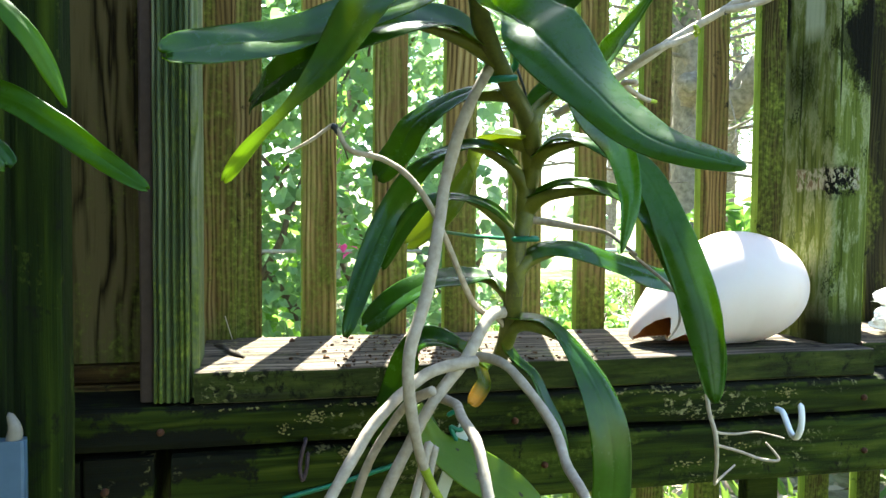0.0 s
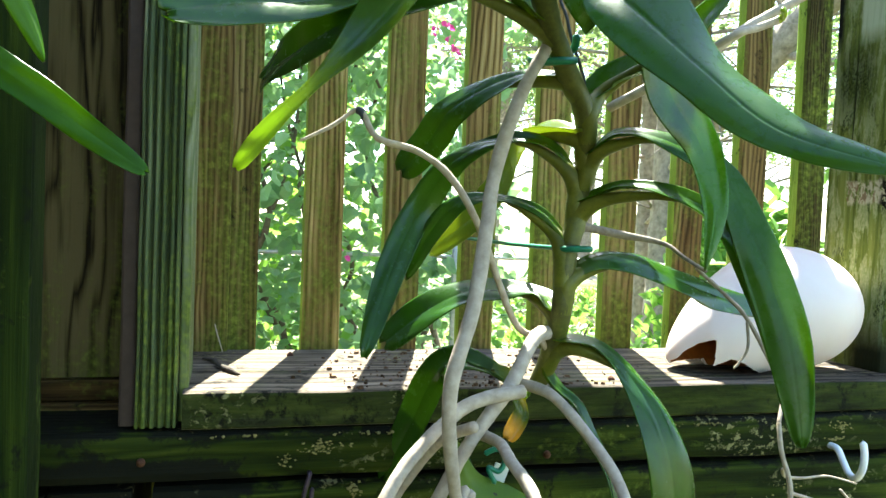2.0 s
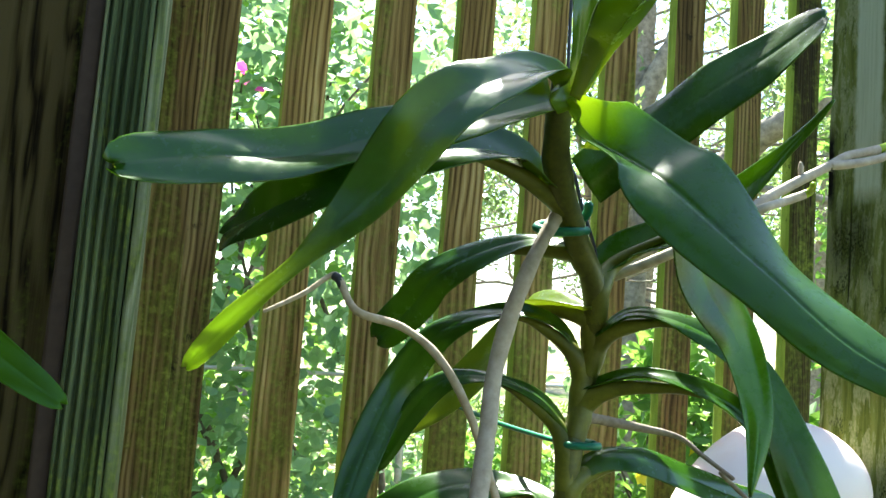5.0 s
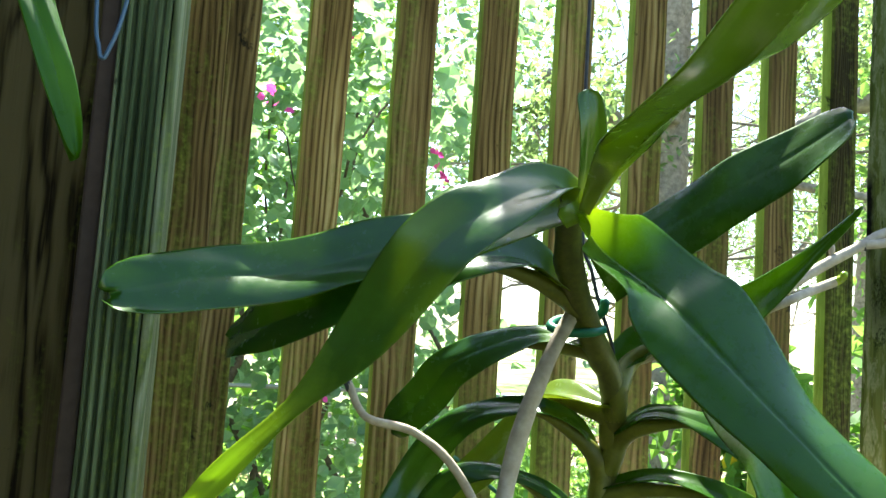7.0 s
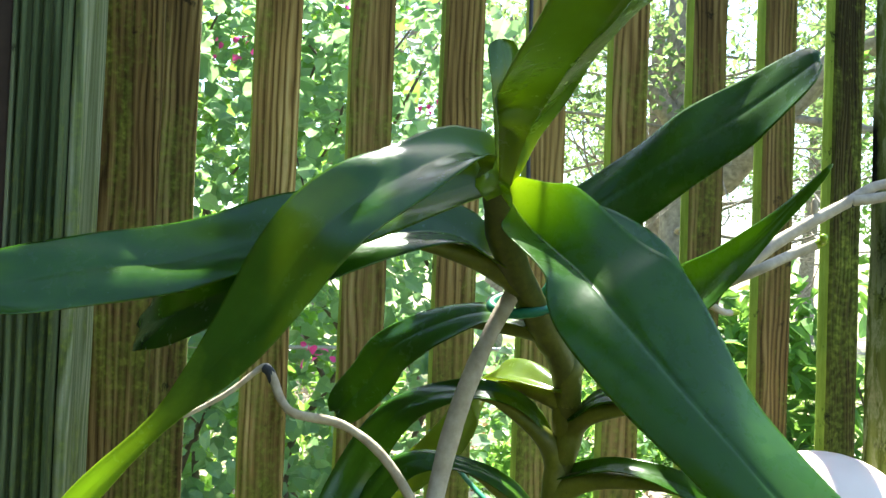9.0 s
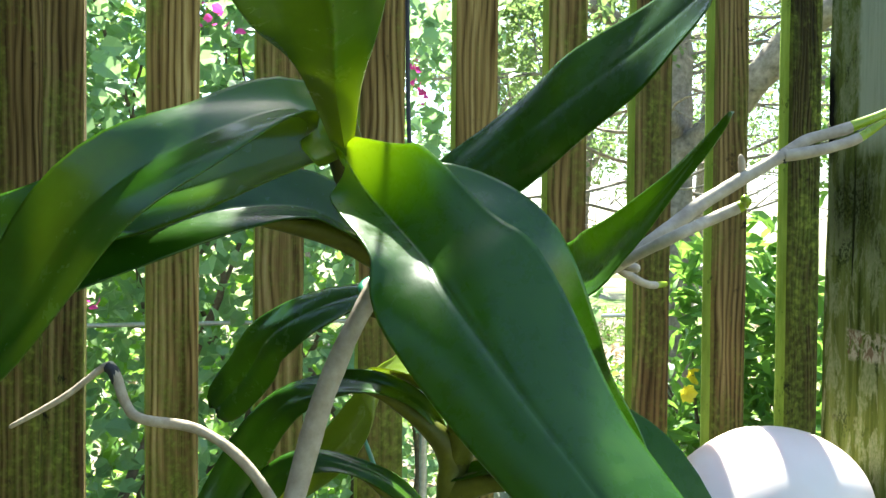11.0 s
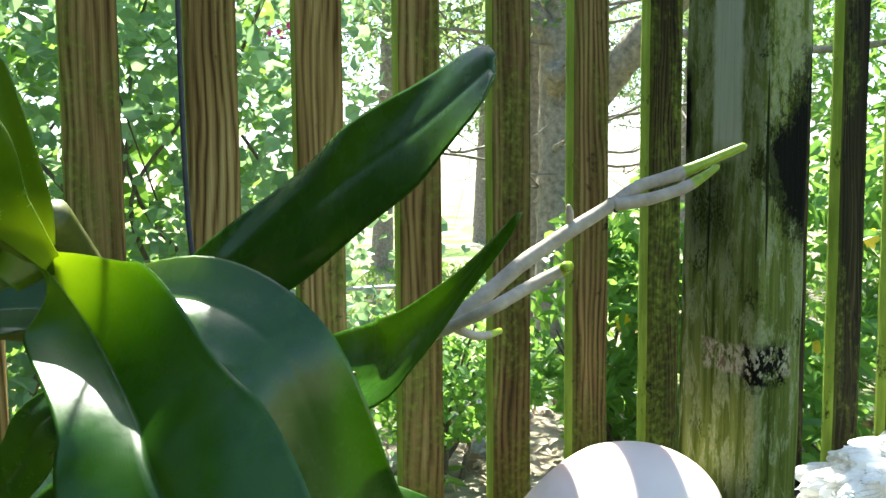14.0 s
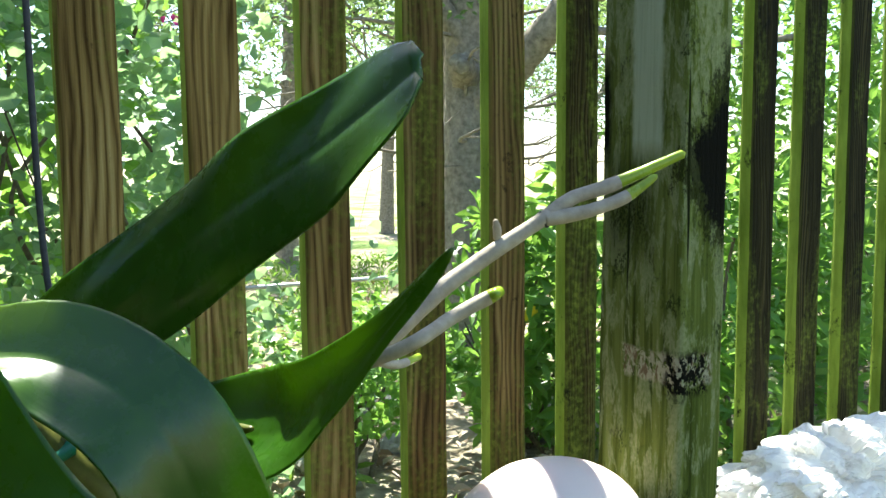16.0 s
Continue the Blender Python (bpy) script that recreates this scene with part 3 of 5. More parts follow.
def tube(name, ctrl, radius, mat, n=40, sides=10, knobs=0.0, tip=None, seed=0, caps=True):
    """A round cord or root along control points; radius: a number or a list along it; tip: (fraction, material)."""
    pts = curve_points(ctrl, n)
    rad = np.interp(np.linspace(0, 1, n), np.linspace(0, 1, len(radius)), radius) if isinstance(radius, (list, tuple)) else np.full(n, radius)
    tang = np.gradient(pts, axis=0)
    ref = np.array((0.0, 0.0, 1.0)) if abs(unit(tang[0])[2]) < 0.9 else np.array((1.0, 0.0, 0.0))
    verts, faces, slots = [], [], []
    a = unit(np.cross(tang[0], ref))
    for i in range(n):
        t = unit(tang[i])
        a = unit(a - t * np.dot(a, t))
        b = np.cross(t, a)
        for j in range(sides):
            th = 2 * math.pi * j / sides
            d = a * math.cos(th) + b * math.sin(th)
            r = rad[i]
            if knobs:
                q = pts[i] + d * rad[i]
                r *= 1 + knobs * (noise.noise(Vector(q * 60) + Vector((seed, 0, 0))) + 0.5 * noise.noise(Vector(q * 190)))
            verts.append(pts[i] + d * r)
    for i in range(n - 1):
        for j in range(sides):
            faces.append((i * sides + j, i * sides + (j + 1) % sides, (i + 1) * sides + (j + 1) % sides, (i + 1) * sides + j))
            slots.append(1 if tip and i >= (1 - tip[0]) * n else 0)
    if caps:
        verts.append(pts[0] - unit(tang[0]) * rad[0] * 0.6)
        verts.append(pts[-1] + unit(tang[-1]) * rad[-1] * 0.9)
        c0, c1 = len(verts) - 2, len(verts) - 1
        for j in range(sides):
            faces.append((c0, (j + 1) % sides, j))
            slots.append(0)
            faces.append((c1, (n - 1) * sides + j, (n - 1) * sides + (j + 1) % sides))
            slots.append(1 if tip else 0)
    uvs = [(0.06 + 0.36 * abs(1 - 2.0 * j / sides), i / (n - 1)) for i in range(n) for j in range(sides)] + [(0.2, 0.0), (0.2, 1.0)]
    return mesh_of(name, verts, faces, [mat, tip[1]] if tip else mat, True, slots, uvs[:len(verts)])


def board(name, lo, hi, mat, axis=2, r=0.002, steps=24, warp=0.0006, ribs=0, seed=0.0):
    """A board with eased, slightly wavering edges along an axis; ribs: ridges on its -y face."""
    lo, hi = np.array(lo, float), np.array(hi, float)
    u, v = [k for k in range(3) if k != axis]
    prof = []
    for cx, cy, a0 in ((hi[u] - r, hi[v] - r, 0), (lo[u] + r, hi[v] - r, 90), (lo[u] + r, lo[v] + r, 180), (hi[u] - r, lo[v] + r, 270)):
        if ribs and a0 == 270:
            xs = np.linspace(lo[u] + r, hi[u] - r, ribs * 8 + 1)[1:-1]
            for x in xs:
                ph = (x - lo[u]) / (hi[u] - lo[u]) * ribs
                prof.append((x, lo[v] + 0.0050 * (0.5 - 0.5 * math.cos(2 * math.pi * ph)) ** 2.2))
        for k in range(3):
            th = radians(a0 + 45 * k)
            prof.append((cx + r * math.cos(th), cy + r * math.sin(th)))
    n = len(prof)
    verts, faces = [], []
    for s in np.linspace(lo[axis], hi[axis], steps):
        for pu, pv in prof:
            p = [0.0, 0.0, 0.0]
            p[axis], p[u], p[v] = s, pu, pv
            q = Vector(p) * 1.0
            q[axis] *= 0.35
            w = noise.noise_vector(q * 42 + Vector((seed, seed * 2, 0))) * warp
            p[u] += w[0]
            p[v] += w[1]
            verts.append(p)
    for i in range(steps - 1):
        for j in range(n):
            faces.append((i * n + j, i * n + (j + 1) % n, (i + 1) * n + (j + 1) % n, (i + 1) * n + j))
    faces.append(tuple(range(n))[::-1])
    faces.append(tuple(range((steps - 1) * n, steps * n)))
    me = mesh_of(name, verts, faces, mat, False)
    bm = bmesh.new()
    bm.from_mesh(me)
    bmesh.ops.recalc_face_normals(bm, faces=bm.faces)
    bm.to_mesh(me)
    bm.free()
    return me


def strap_leaf(name, ctrl, width, n0, n1, mat, rows=34, fold=0.45, notch=0.25, shape=(0.55, 0.92, 1.0, 1.0, 0.94, 0.82), blend=1.0, wave=0.0045, base_fold=1.25, lobe=0.03):
    """A strap-shaped leaf along control points: a keeled trough with a blunt notched tip. n0, n1: where its face looks at base and tip."""
    pts = curve_points(ctrl, rows)
    tang = np.gradient(pts, axis=0)
    prof = curve_points([(q, 0.0, 0.0) for q in shape], rows)[:, 0]
    half = np.array((-1.0, -0.93, -0.8, -0.6, -0.4, -0.2, -0.06, 0.0, 0.06, 0.2, 0.4, 0.6, 0.8, 0.93, 1.0))
    n0, n1 = np.array(n0, float), np.array(n1, float)
    m = len(half)
    top, bot, uvs = [], [], []
    for i in range(rows):
        s = i / (rows - 1)
        t = unit(tang[i])
        q = s ** blend
        nn = unit(n0) * (1 - q) + unit(n1) * q
        nn = unit(nn - t * np.dot(nn, t))
        sd = np.cross(t, nn)
        w = width * 0.5 * prof[i]
        if s > 0.86:
            w *= math.sqrt(max(0.0, 1 - ((s - 0.86) / 0.145) ** 2.4))
        fo = fold * (base_fold - (base_fold - 0.5) * min(1.0, s * 1.8))
        for h in half:
            a = abs(h)
            lift = fo * w * (a ** 1.6) + lobe * w * math.sin(math.pi * min(1.0, a * 1.04)) - 0.012 * w * max(0.0, 0.06 - a) / 0.06
            p = pts[i] + sd * (h * w) + nn * lift
            if wave:
                p = p + nn * (wave * a * noise.noise(Vector(pts[i] * 24) + Vector((h * 1.3, 0, 0))))
            if i == rows - 1:
                p = p - t * (notch * width * (1 - a) ** 1.5)
            th = 0.0011 * (1 - 0.75 * a)
            top.append(p + nn * th)
            bot.append(p - nn * th * 1.1)
            uvs.append((0.5 + 0.5 * h, s))
    verts = top + bot
    o = rows * m
    faces = []
    for i in range(rows - 1):
        for j in range(m - 1):
            k = i * m + j
            faces.append((k, k + 1, k + m + 1, k + m))
            faces.append((o + k + 1, o + k, o + k + m, o + k + m + 1))
        for k, flip in ((i * m, False), (i * m + m - 1, True)):
            fc = (k, k + m, o + k + m, o + k)
            faces.append(fc[::-1] if flip else fc)
    for j in range(m - 1):
        k = (rows - 1) * m + j
        faces.append((k, k + 1, o + k + 1, o + k))
        faces.append((j + 1, j, o + j, o + j + 1))
    return mesh_of(name, verts, faces, mat, True, None, uvs + uvs)


def shaped_leaf(name, ctrl, turn, half_width, fold, n0, n1, mat, rows=64, wave=0.002, skew=0.0):
    """A broad leaf whose twist (degrees), half width and fold (degrees) are given along its midline."""
    pts = curve_points(ctrl, rows)
    tang = np.gradient(pts, axis=0)
    line = lambda a: curve_points([(q, 0.0, 0.0) for q in a], rows)[:, 0]
    tw, wd, fo = np.radians(line(turn)), np.maximum(line(half_width), 0.002), np.radians(line(fold))
    half = np.array((-1.0, -0.95, -0.85, -0.7, -0.5, -0.3, -0.12, -0.04, 0.0, 0.04, 0.12, 0.3, 0.5, 0.7, 0.85, 0.95, 1.0))
    n0, n1 = unit(np.array(n0, float)), unit(np.array(n1, float))
    m = len(half)
    top, bot, uvs = [], [], []
    for i in range(rows):
        s = i / (rows - 1)
        t = unit(tang[i])
        nn = n0 * (1 - s) + n1 * s
        nn = unit(nn - t * np.dot(nn, t))
        sd = np.cross(t, nn)
        nn, sd = nn * math.cos(tw[i]) + sd * math.sin(tw[i]), sd * math.cos(tw[i]) - nn * math.sin(tw[i])
        wide = wd[i]
        if s > 0.92:
            wide *= math.sqrt(max(0.02, 1 - ((s - 0.92) / 0.083) ** 2.2))
        for h in half:
            a = abs(h)
            w = wide * (1 - skew * np.sign(h))
            lift = w * math.sin(fo[i]) * a ** 1.35 + 0.05 * w * math.sin(math.pi * min(1.0, a * 1.05)) - 0.035 * w * max(0.0, 0.05 - a) / 0.05
            p = pts[i] + sd * (h * w * math.cos(fo[i])) + nn * (lift + wave * a * noise.noise(Vector(pts[i] * 26) + Vector((h * 1.3, 0, 0))))
            th = 0.0011 * (1 - 0.75 * a)
            top.append(p + nn * th)
            bot.append(p - nn * th * 1.1)
            uvs.append((0.5 + 0.5 * h, s))
    o = rows * m
    faces = []
    for i in range(rows - 1):
        for j in range(m - 1):
            k = i * m + j
            faces.append((k, k + 1, k + m + 1, k + m))
            faces.append((o + k + 1, o + k, o + k + m, o + k + m + 1))
        for k, flip in ((i * m, False), (i * m + m - 1, True)):
            fc = (k, k + m, o + k + m, o + k)
            faces.append(fc[::-1] if flip else fc)
    for j in range(m - 1):
        k = (rows - 1) * m + j
        faces.append((k, k + 1, o + k + 1, o + k))
        faces.append((j + 1, j, o + j, o + j + 1))
    return mesh_of(name, top + bot, faces, mat, True, None, uvs + uvs)


def leaf_cloud(name, centres, normals, sizes, mat, aspect=0.6, seed=0, droop=0.15):
    """Many small folded leaves as one mesh."""
    rng = np.random.default_rng(seed)
    n = len(centres)
    c = np.array(centres, float)
    nn = np.array(normals, float)
    nn /= np.maximum(np.linalg.norm(nn, axis=1, keepdims=True), 1e-9)
    r = rng.normal(size=(n, 3))
    t = np.cross(nn, r)
    t /= np.maximum(np.linalg.norm(t, axis=1, keepdims=True), 1e-9)
    s = np.cross(t, nn)
    z = np.array(sizes, float)[:, None]
    outline = ((-0.5, 0.0, 0.0), (-0.18, aspect * 0.5, 0.10), (0.20, aspect * 0.42, 0.08), (0.5, 0.0, -droop), (0.20, -aspect * 0.42, 0.08), (-0.18, -aspect * 0.5, 0.10), (0.05, 0.0, 0.0))
    v = np.stack([c + t * (z * a) + s * (z * b) + nn * (z * h) for a, b, h in outline], 1).reshape(-1, 3)
    faces = []
    for b in range(0, n * 7, 7):
        faces += [(b, b + 6, b + 1), (b + 1, b + 6, b + 2), (b + 2, b + 6, b + 3), (b + 3, b + 6, b + 4), (b + 4, b + 6, b + 5), (b + 5, b + 6, b)]
    return mesh_of(name, v, faces, mat, False)


# ---------------------------------------------------------------- ground
def build_ground():
    n, half = 60, 400.0
    k = np.linspace(-1, 1, n)
    k = np.sign(k) * np.abs(k) ** 3 * half
    verts = [(x, y + 2, 0.05 * noise.noise(Vector((x * 0.5, y * 0.5, 0))) if max(abs(x), abs(y)) < 30 else 0) for y in k for x in k]
    faces = [(j * n + i, j * n + i + 1, (j + 1) * n + i + 1, (j + 1) * n + i) for j in range(n - 1) for i in range(n - 1)]
    tagged(new("ground", mesh_of("ground", verts, faces, M["ground"])), "garden soil with thin lawn and dry leaves", "ground", "", "structure")


build_ground()

# unseen wall, added to keep light off the left side
tagged(new("wall_west", board("wall_west", (-0.75, -4.0, 0.0), (-0.60, 0.25, 1.85), M["panel"], axis=1, steps=12)), "unseen board wall added to darken the left side", "wall", "", "structure")

# unseen dark deck, added to cut the light bounced up onto the front faces
tagged(new("floor", board("floor", (-0.60, -4.0, 0.07), (3.2, -0.20, 0.11), M["deck"], axis=1, steps=12)), "unseen dark deck floor added to cut bounced light", "floor", "", "structure")

# ---------------------------------------------------------------- the fence
SLAT_W, SLAT_T, TOP = 0.038, 0.016, 2.03
SLATS = [0.0604, 0.1385, 0.2181, 0.2963, 0.3767, 0.4577, 0.5352, 0.6136, 0.6920, 0.7700, 0.8468, 0.9233, 0.9998, 1.0780, 1.156, 1.234, 1.312, 1.390]
fence = thing("fence", "weathered wooden picket fence with green algae and stacked rails", "fence")
for k, x in enumerate(SLATS):
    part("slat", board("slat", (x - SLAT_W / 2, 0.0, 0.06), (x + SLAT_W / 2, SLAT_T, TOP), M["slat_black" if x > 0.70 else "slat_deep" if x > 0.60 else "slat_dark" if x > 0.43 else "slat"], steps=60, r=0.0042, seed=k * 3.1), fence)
part("slat", board("slat", (-0.0295, 0.0, 0.06), (0.0, SLAT_T, TOP), M["slat_dark"], steps=60, seed=50), fence)
part("slat", board("slat", (-0.098, -0.013, 0.06), (-0.0262, -0.0006, TOP), M["slat_dark"], steps=60, seed=60), fence)
stud = part("stud", board("stud", (-0.088, -0.184, 0.975), (-0.0603, -0.088, TOP), M["stud"], ribs=5, steps=50, seed=12), fence, "grooved green-stained upright")
# Thin separate board that turns the stud's right edge paler.
part("edge_strip", board("edge_strip", (-0.0598, -0.170, 0.976), (-0.0530, -0.100, TOP), M["edge"], steps=30, r=0.002, seed=13), fence, "pale edge strip")
part("dark_strip", board("dark_strip", (-0.0995, -0.176, 0.975), (-0.0885, -0.095, TOP), M["strip"], steps=30, seed=14), fence, "dark brown painted edge board")
part("panel", board("panel", (-0.42, -0.104, 0.996), (-0.080, -0.086, TOP), M["panel"], steps=40, seed=15), fence, "bare grained plywood panel")
part("lower_board", board("lower_board", (-0.42, -0.108, 0.978), (-0.066, -0.080, 0.994), M["board"], axis=0, seed=16), fence)
part("lower_board", board("lower_board", (-0.42, -0.114, 0.950), (-0.066, -0.080, 0.977), M["board"], axis=0, seed=17), fence)
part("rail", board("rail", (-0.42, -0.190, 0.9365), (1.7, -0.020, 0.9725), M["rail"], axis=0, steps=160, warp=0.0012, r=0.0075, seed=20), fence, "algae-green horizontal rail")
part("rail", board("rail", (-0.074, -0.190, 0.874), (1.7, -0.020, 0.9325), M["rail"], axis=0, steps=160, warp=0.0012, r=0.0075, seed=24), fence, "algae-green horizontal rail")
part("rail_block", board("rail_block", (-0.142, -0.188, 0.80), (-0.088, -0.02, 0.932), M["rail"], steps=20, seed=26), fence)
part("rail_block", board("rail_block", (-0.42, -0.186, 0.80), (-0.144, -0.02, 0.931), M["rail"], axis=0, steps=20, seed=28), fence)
part("bottom_rail", board("bottom_rail", (-0.42, SLAT_T + 0.001, 0.20), (1.7, 0.055, 0.29), M["rail"], axis=0, steps=40, seed=27), fence)
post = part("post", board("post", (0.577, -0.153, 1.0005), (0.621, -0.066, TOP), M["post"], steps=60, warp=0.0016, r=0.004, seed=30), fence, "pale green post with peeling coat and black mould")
for v in post.data.vertices:
    v.co.x += 0.012 * (v.co.z - 1.15)
part("post", board("post", (0.577, -0.019, 0.0), (0.621, -0.0005, 0.999), M["rail"], steps=20, seed=31), fence)
part("post", board("post", (-0.40, -0.079, 0.0), (-0.30, 0.02, TOP), M["dark_post"], steps=20, seed=32), fence)
part("post", board("post", (1.60, -0.019, 0.0), (1.69, 0.07, TOP), M["slat"], steps=20, seed=33), fence)
for x, z in ((0.590, 0.952), (0.592, 0.898), (-0.082, 0.953), (-0.125, 0.906), (0.250, 0.905), (0.221, 0.947)):
    part("nail_head", tube("nail_head", ((x, -0.187, z), (x, -0.192, z)), [0.0034, 0.0030], M["rust"], n=4, sides=10), fence, "rusted nail head")

# mossy post beside it, nearer the walk
near_post = thing("post", "dark mossy wooden post with green algae", "post")
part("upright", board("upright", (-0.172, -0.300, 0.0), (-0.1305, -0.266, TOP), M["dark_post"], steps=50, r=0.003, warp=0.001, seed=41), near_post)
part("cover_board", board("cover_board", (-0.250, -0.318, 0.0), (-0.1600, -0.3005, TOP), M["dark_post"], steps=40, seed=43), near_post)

# shelf boards on the rail
def shelf(label, lo, hi, steps, seed, nails):
    ob = thing("shelf", label, "shelf")
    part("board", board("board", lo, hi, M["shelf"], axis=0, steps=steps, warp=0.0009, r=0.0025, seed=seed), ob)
    for x, y in nails:
        part("nail_head", tube("nail_head", ((x, y, 0.998), (x, y, 1.0012)), [0.0036, 0.0030], M["rust"], n=4, sides=10), ob, "rusted nail head")


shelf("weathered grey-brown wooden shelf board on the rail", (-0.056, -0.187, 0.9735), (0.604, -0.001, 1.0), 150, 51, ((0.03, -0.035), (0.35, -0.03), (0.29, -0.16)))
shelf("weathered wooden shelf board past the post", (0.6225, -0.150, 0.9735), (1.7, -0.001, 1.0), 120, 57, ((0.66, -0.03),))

# lichen crusts on the rails and bark crumbs on the shelf
def flakes(name, spots, mat, seed, flat):
    """Small ragged chips; spots: (point, outward axis, size)."""
    rng = np.random.default_rng(seed)
    verts, faces = [], []
    for (x, y, z), axis, size in spots:
        k = int(rng.integers(5, 9))
        turn = rng.uniform(0, 6.28)
        rad = size * rng.uniform(0.45, 1.15, k)
        high = size * flat * rng.uniform(0.5, 1.2)
        base = len(verts)
        for ring, lift in ((1.0, -0.0012), (0.72, high)):
            for j in range(k):
                a = turn + 6.2832 * j / k
                p, q = ring * rad[j] * math.cos(a), ring * rad[j] * math.sin(a) * 0.7
                verts.append((x + p, y - lift, z + q) if axis == 1 else (x + p, y + q, z + lift))
        verts.append((x, y - high * 1.1, z) if axis == 1 else (x, y, z + high * 1.1))
        for j in range(k):
            a, b = base + j, base + (j + 1) % k
            faces += [(a, b, b + k), (a, b + k, a + k), (a + k, b + k, base + 2 * k)]
    return mesh_of(name, verts, faces, mat, smooth=False)


rng_crust = np.random.default_rng(88)
crusts = []
for cx, cz, w, h, count in ((0.043, 0.960, 0.0055, 0.0030, 46), (0.033, 0.957, 0.005, 0.002, 14), (0.017, 0.951, 0.0030, 0.0030, 18), (0.068, 0.926, 0.0022, 0.0045, 24), (0.060, 0.961, 0.005, 0.0016, 8),
                            (0.085, 0.9685, 0.016, 0.0005, 20), (-0.012, 0.9690, 0.018, 0.0004, 12), (0.340, 0.9672, 0.035, 0.0005, 36), (0.500, 0.962, 0.0060, 0.0024, 34),
                            (0.493, 0.950, 0.006, 0.0012, 20), (0.405, 0.897, 0.016, 0.0025, 30), (0.448, 0.911, 0.010, 0.0015, 14)):
    crusts += [((cx + w * rng_crust.normal(), -0.1902, cz + h * rng_crust.normal()), 1, rng_crust.uniform(0.0006, 0.0021)) for _ in range(count)]
tagged(part("lichen", flakes("lichen", crusts, M["crust"], 4, 0.22), fence), "yellow-grey lichen crusts", "", "", "stuff")
rng_bark = np.random.default_rng(91)
crumbs = []
for _ in range(320):
    x = 0.045 + 0.29 * rng_bark.random() if rng_bark.random() < 0.45 else 0.145 + 0.045 * rng_bark.normal()
    y = -0.18 + 0.165 * rng_bark.random() ** 1.5
    if -0.04 < x < 0.345:
        crumbs.append(((x, y, 1.0008), 2, 0.0007 + 0.0028 * rng_bark.random() ** 3))
tagged(new("bark_crumbs", flakes("bark_crumbs", crumbs, M["crumb"], 9, 0.45)), "brown bark crumbs and dry bits strewn on the shelf", "plant debris", "", "stuff")

# ---------------------------------------------------------------- the broken shell
def build_shell():
    ob = thing("shell", "glossy white broken shell lying on the wooden shelf", "shell")
    nu, nv = 220, 260
    prof = []
    for i in range(nu + 1):
        s = i / nu
        x = 0.365 + 0.199 * (1 - math.cos(math.pi * s)) / 2
        q = (x - 0.365) / 0.199
        r = 0.0588 * (1 - abs((q - 0.60) / 0.60) ** 2.15) ** 0.62 if q < 0.60 else 0.0588 * math.sqrt(max(0.0, 1 - ((q - 0.60) / 0.40) ** 2))
        zc = 1.0588 - 0.046 * max(0.0, (0.55 - q) / 0.55) ** 1.4
        prof.append((x, r, zc))

    def gone(x, y, z):
        """The broken mouth: an arch from the beak, a tooth, a lower arch."""
        a = noise.noise(Vector((x * 90, y * 90, z * 90)))
        if y > -0.112:
            return z < 1.004 and x < 0.42
        edge = np.interp(x + 0.0012 * a, (0.364, 0.371, 0.380, 0.388, 0.3915, 0.3935, 0.397, 0.405, 0.416, 0.432, 0.45),
                         (1.003, 1.019, 1.0285, 1.0325, 1.0330, 1.0085, 1.0115, 1.0165, 1.0135, 1.006, 1.0))
        return z < edge + 0.0006 * a

    keep = []
    skins = {}
    for name, shrink in (("outer_shell", 0.0), ("lining", 0.0016)):
        verts = []
        for x, r, zc in prof:
            for j in range(nv):
                th = 2 * math.pi * j / nv
                rr = max(r - shrink, 0.0004)
                verts.append((x + (shrink if x < 0.47 else -shrink), -0.124 + rr * 0.98 * math.sin(th), zc + rr * math.cos(th)))
        skins[name] = verts
    for i in range(nu):
        for j in range(nv):
            fc = (i * nv + j, i * nv + (j + 1) % nv, (i + 1) * nv + (j + 1) % nv, (i + 1) * nv + j)
            if not gone(*np.mean([skins["outer_shell"][k] for k in fc], axis=0)):
                keep.append(fc)
    part("outer_shell", mesh_of("outer_shell", skins["outer_shell"], keep, M["shell"]), ob)
    part("lining", mesh_of("lining", skins["lining"], [fc[::-1] for fc in keep], M["shell_in"]), ob, "orange-brown inner lining")
    # rim that joins both skins
    seen = collections.Counter()
    for fc in keep:
        for k in range(4):
            seen[tuple(sorted((fc[k], fc[(k + 1) % 4])))] += 1
    verts, faces = [], []
    for (a, c), count in seen.items():
        if count == 1:
            o = len(verts)
            verts += [skins["outer_shell"][a], skins["outer_shell"][c], skins["lining"][c], skins["lining"][a]]
            faces.append((o, o + 1, o + 2, o + 3))
    part("rim", mesh_of("rim", verts, faces, M["shell"], False), ob)
    return ob


build_shell()


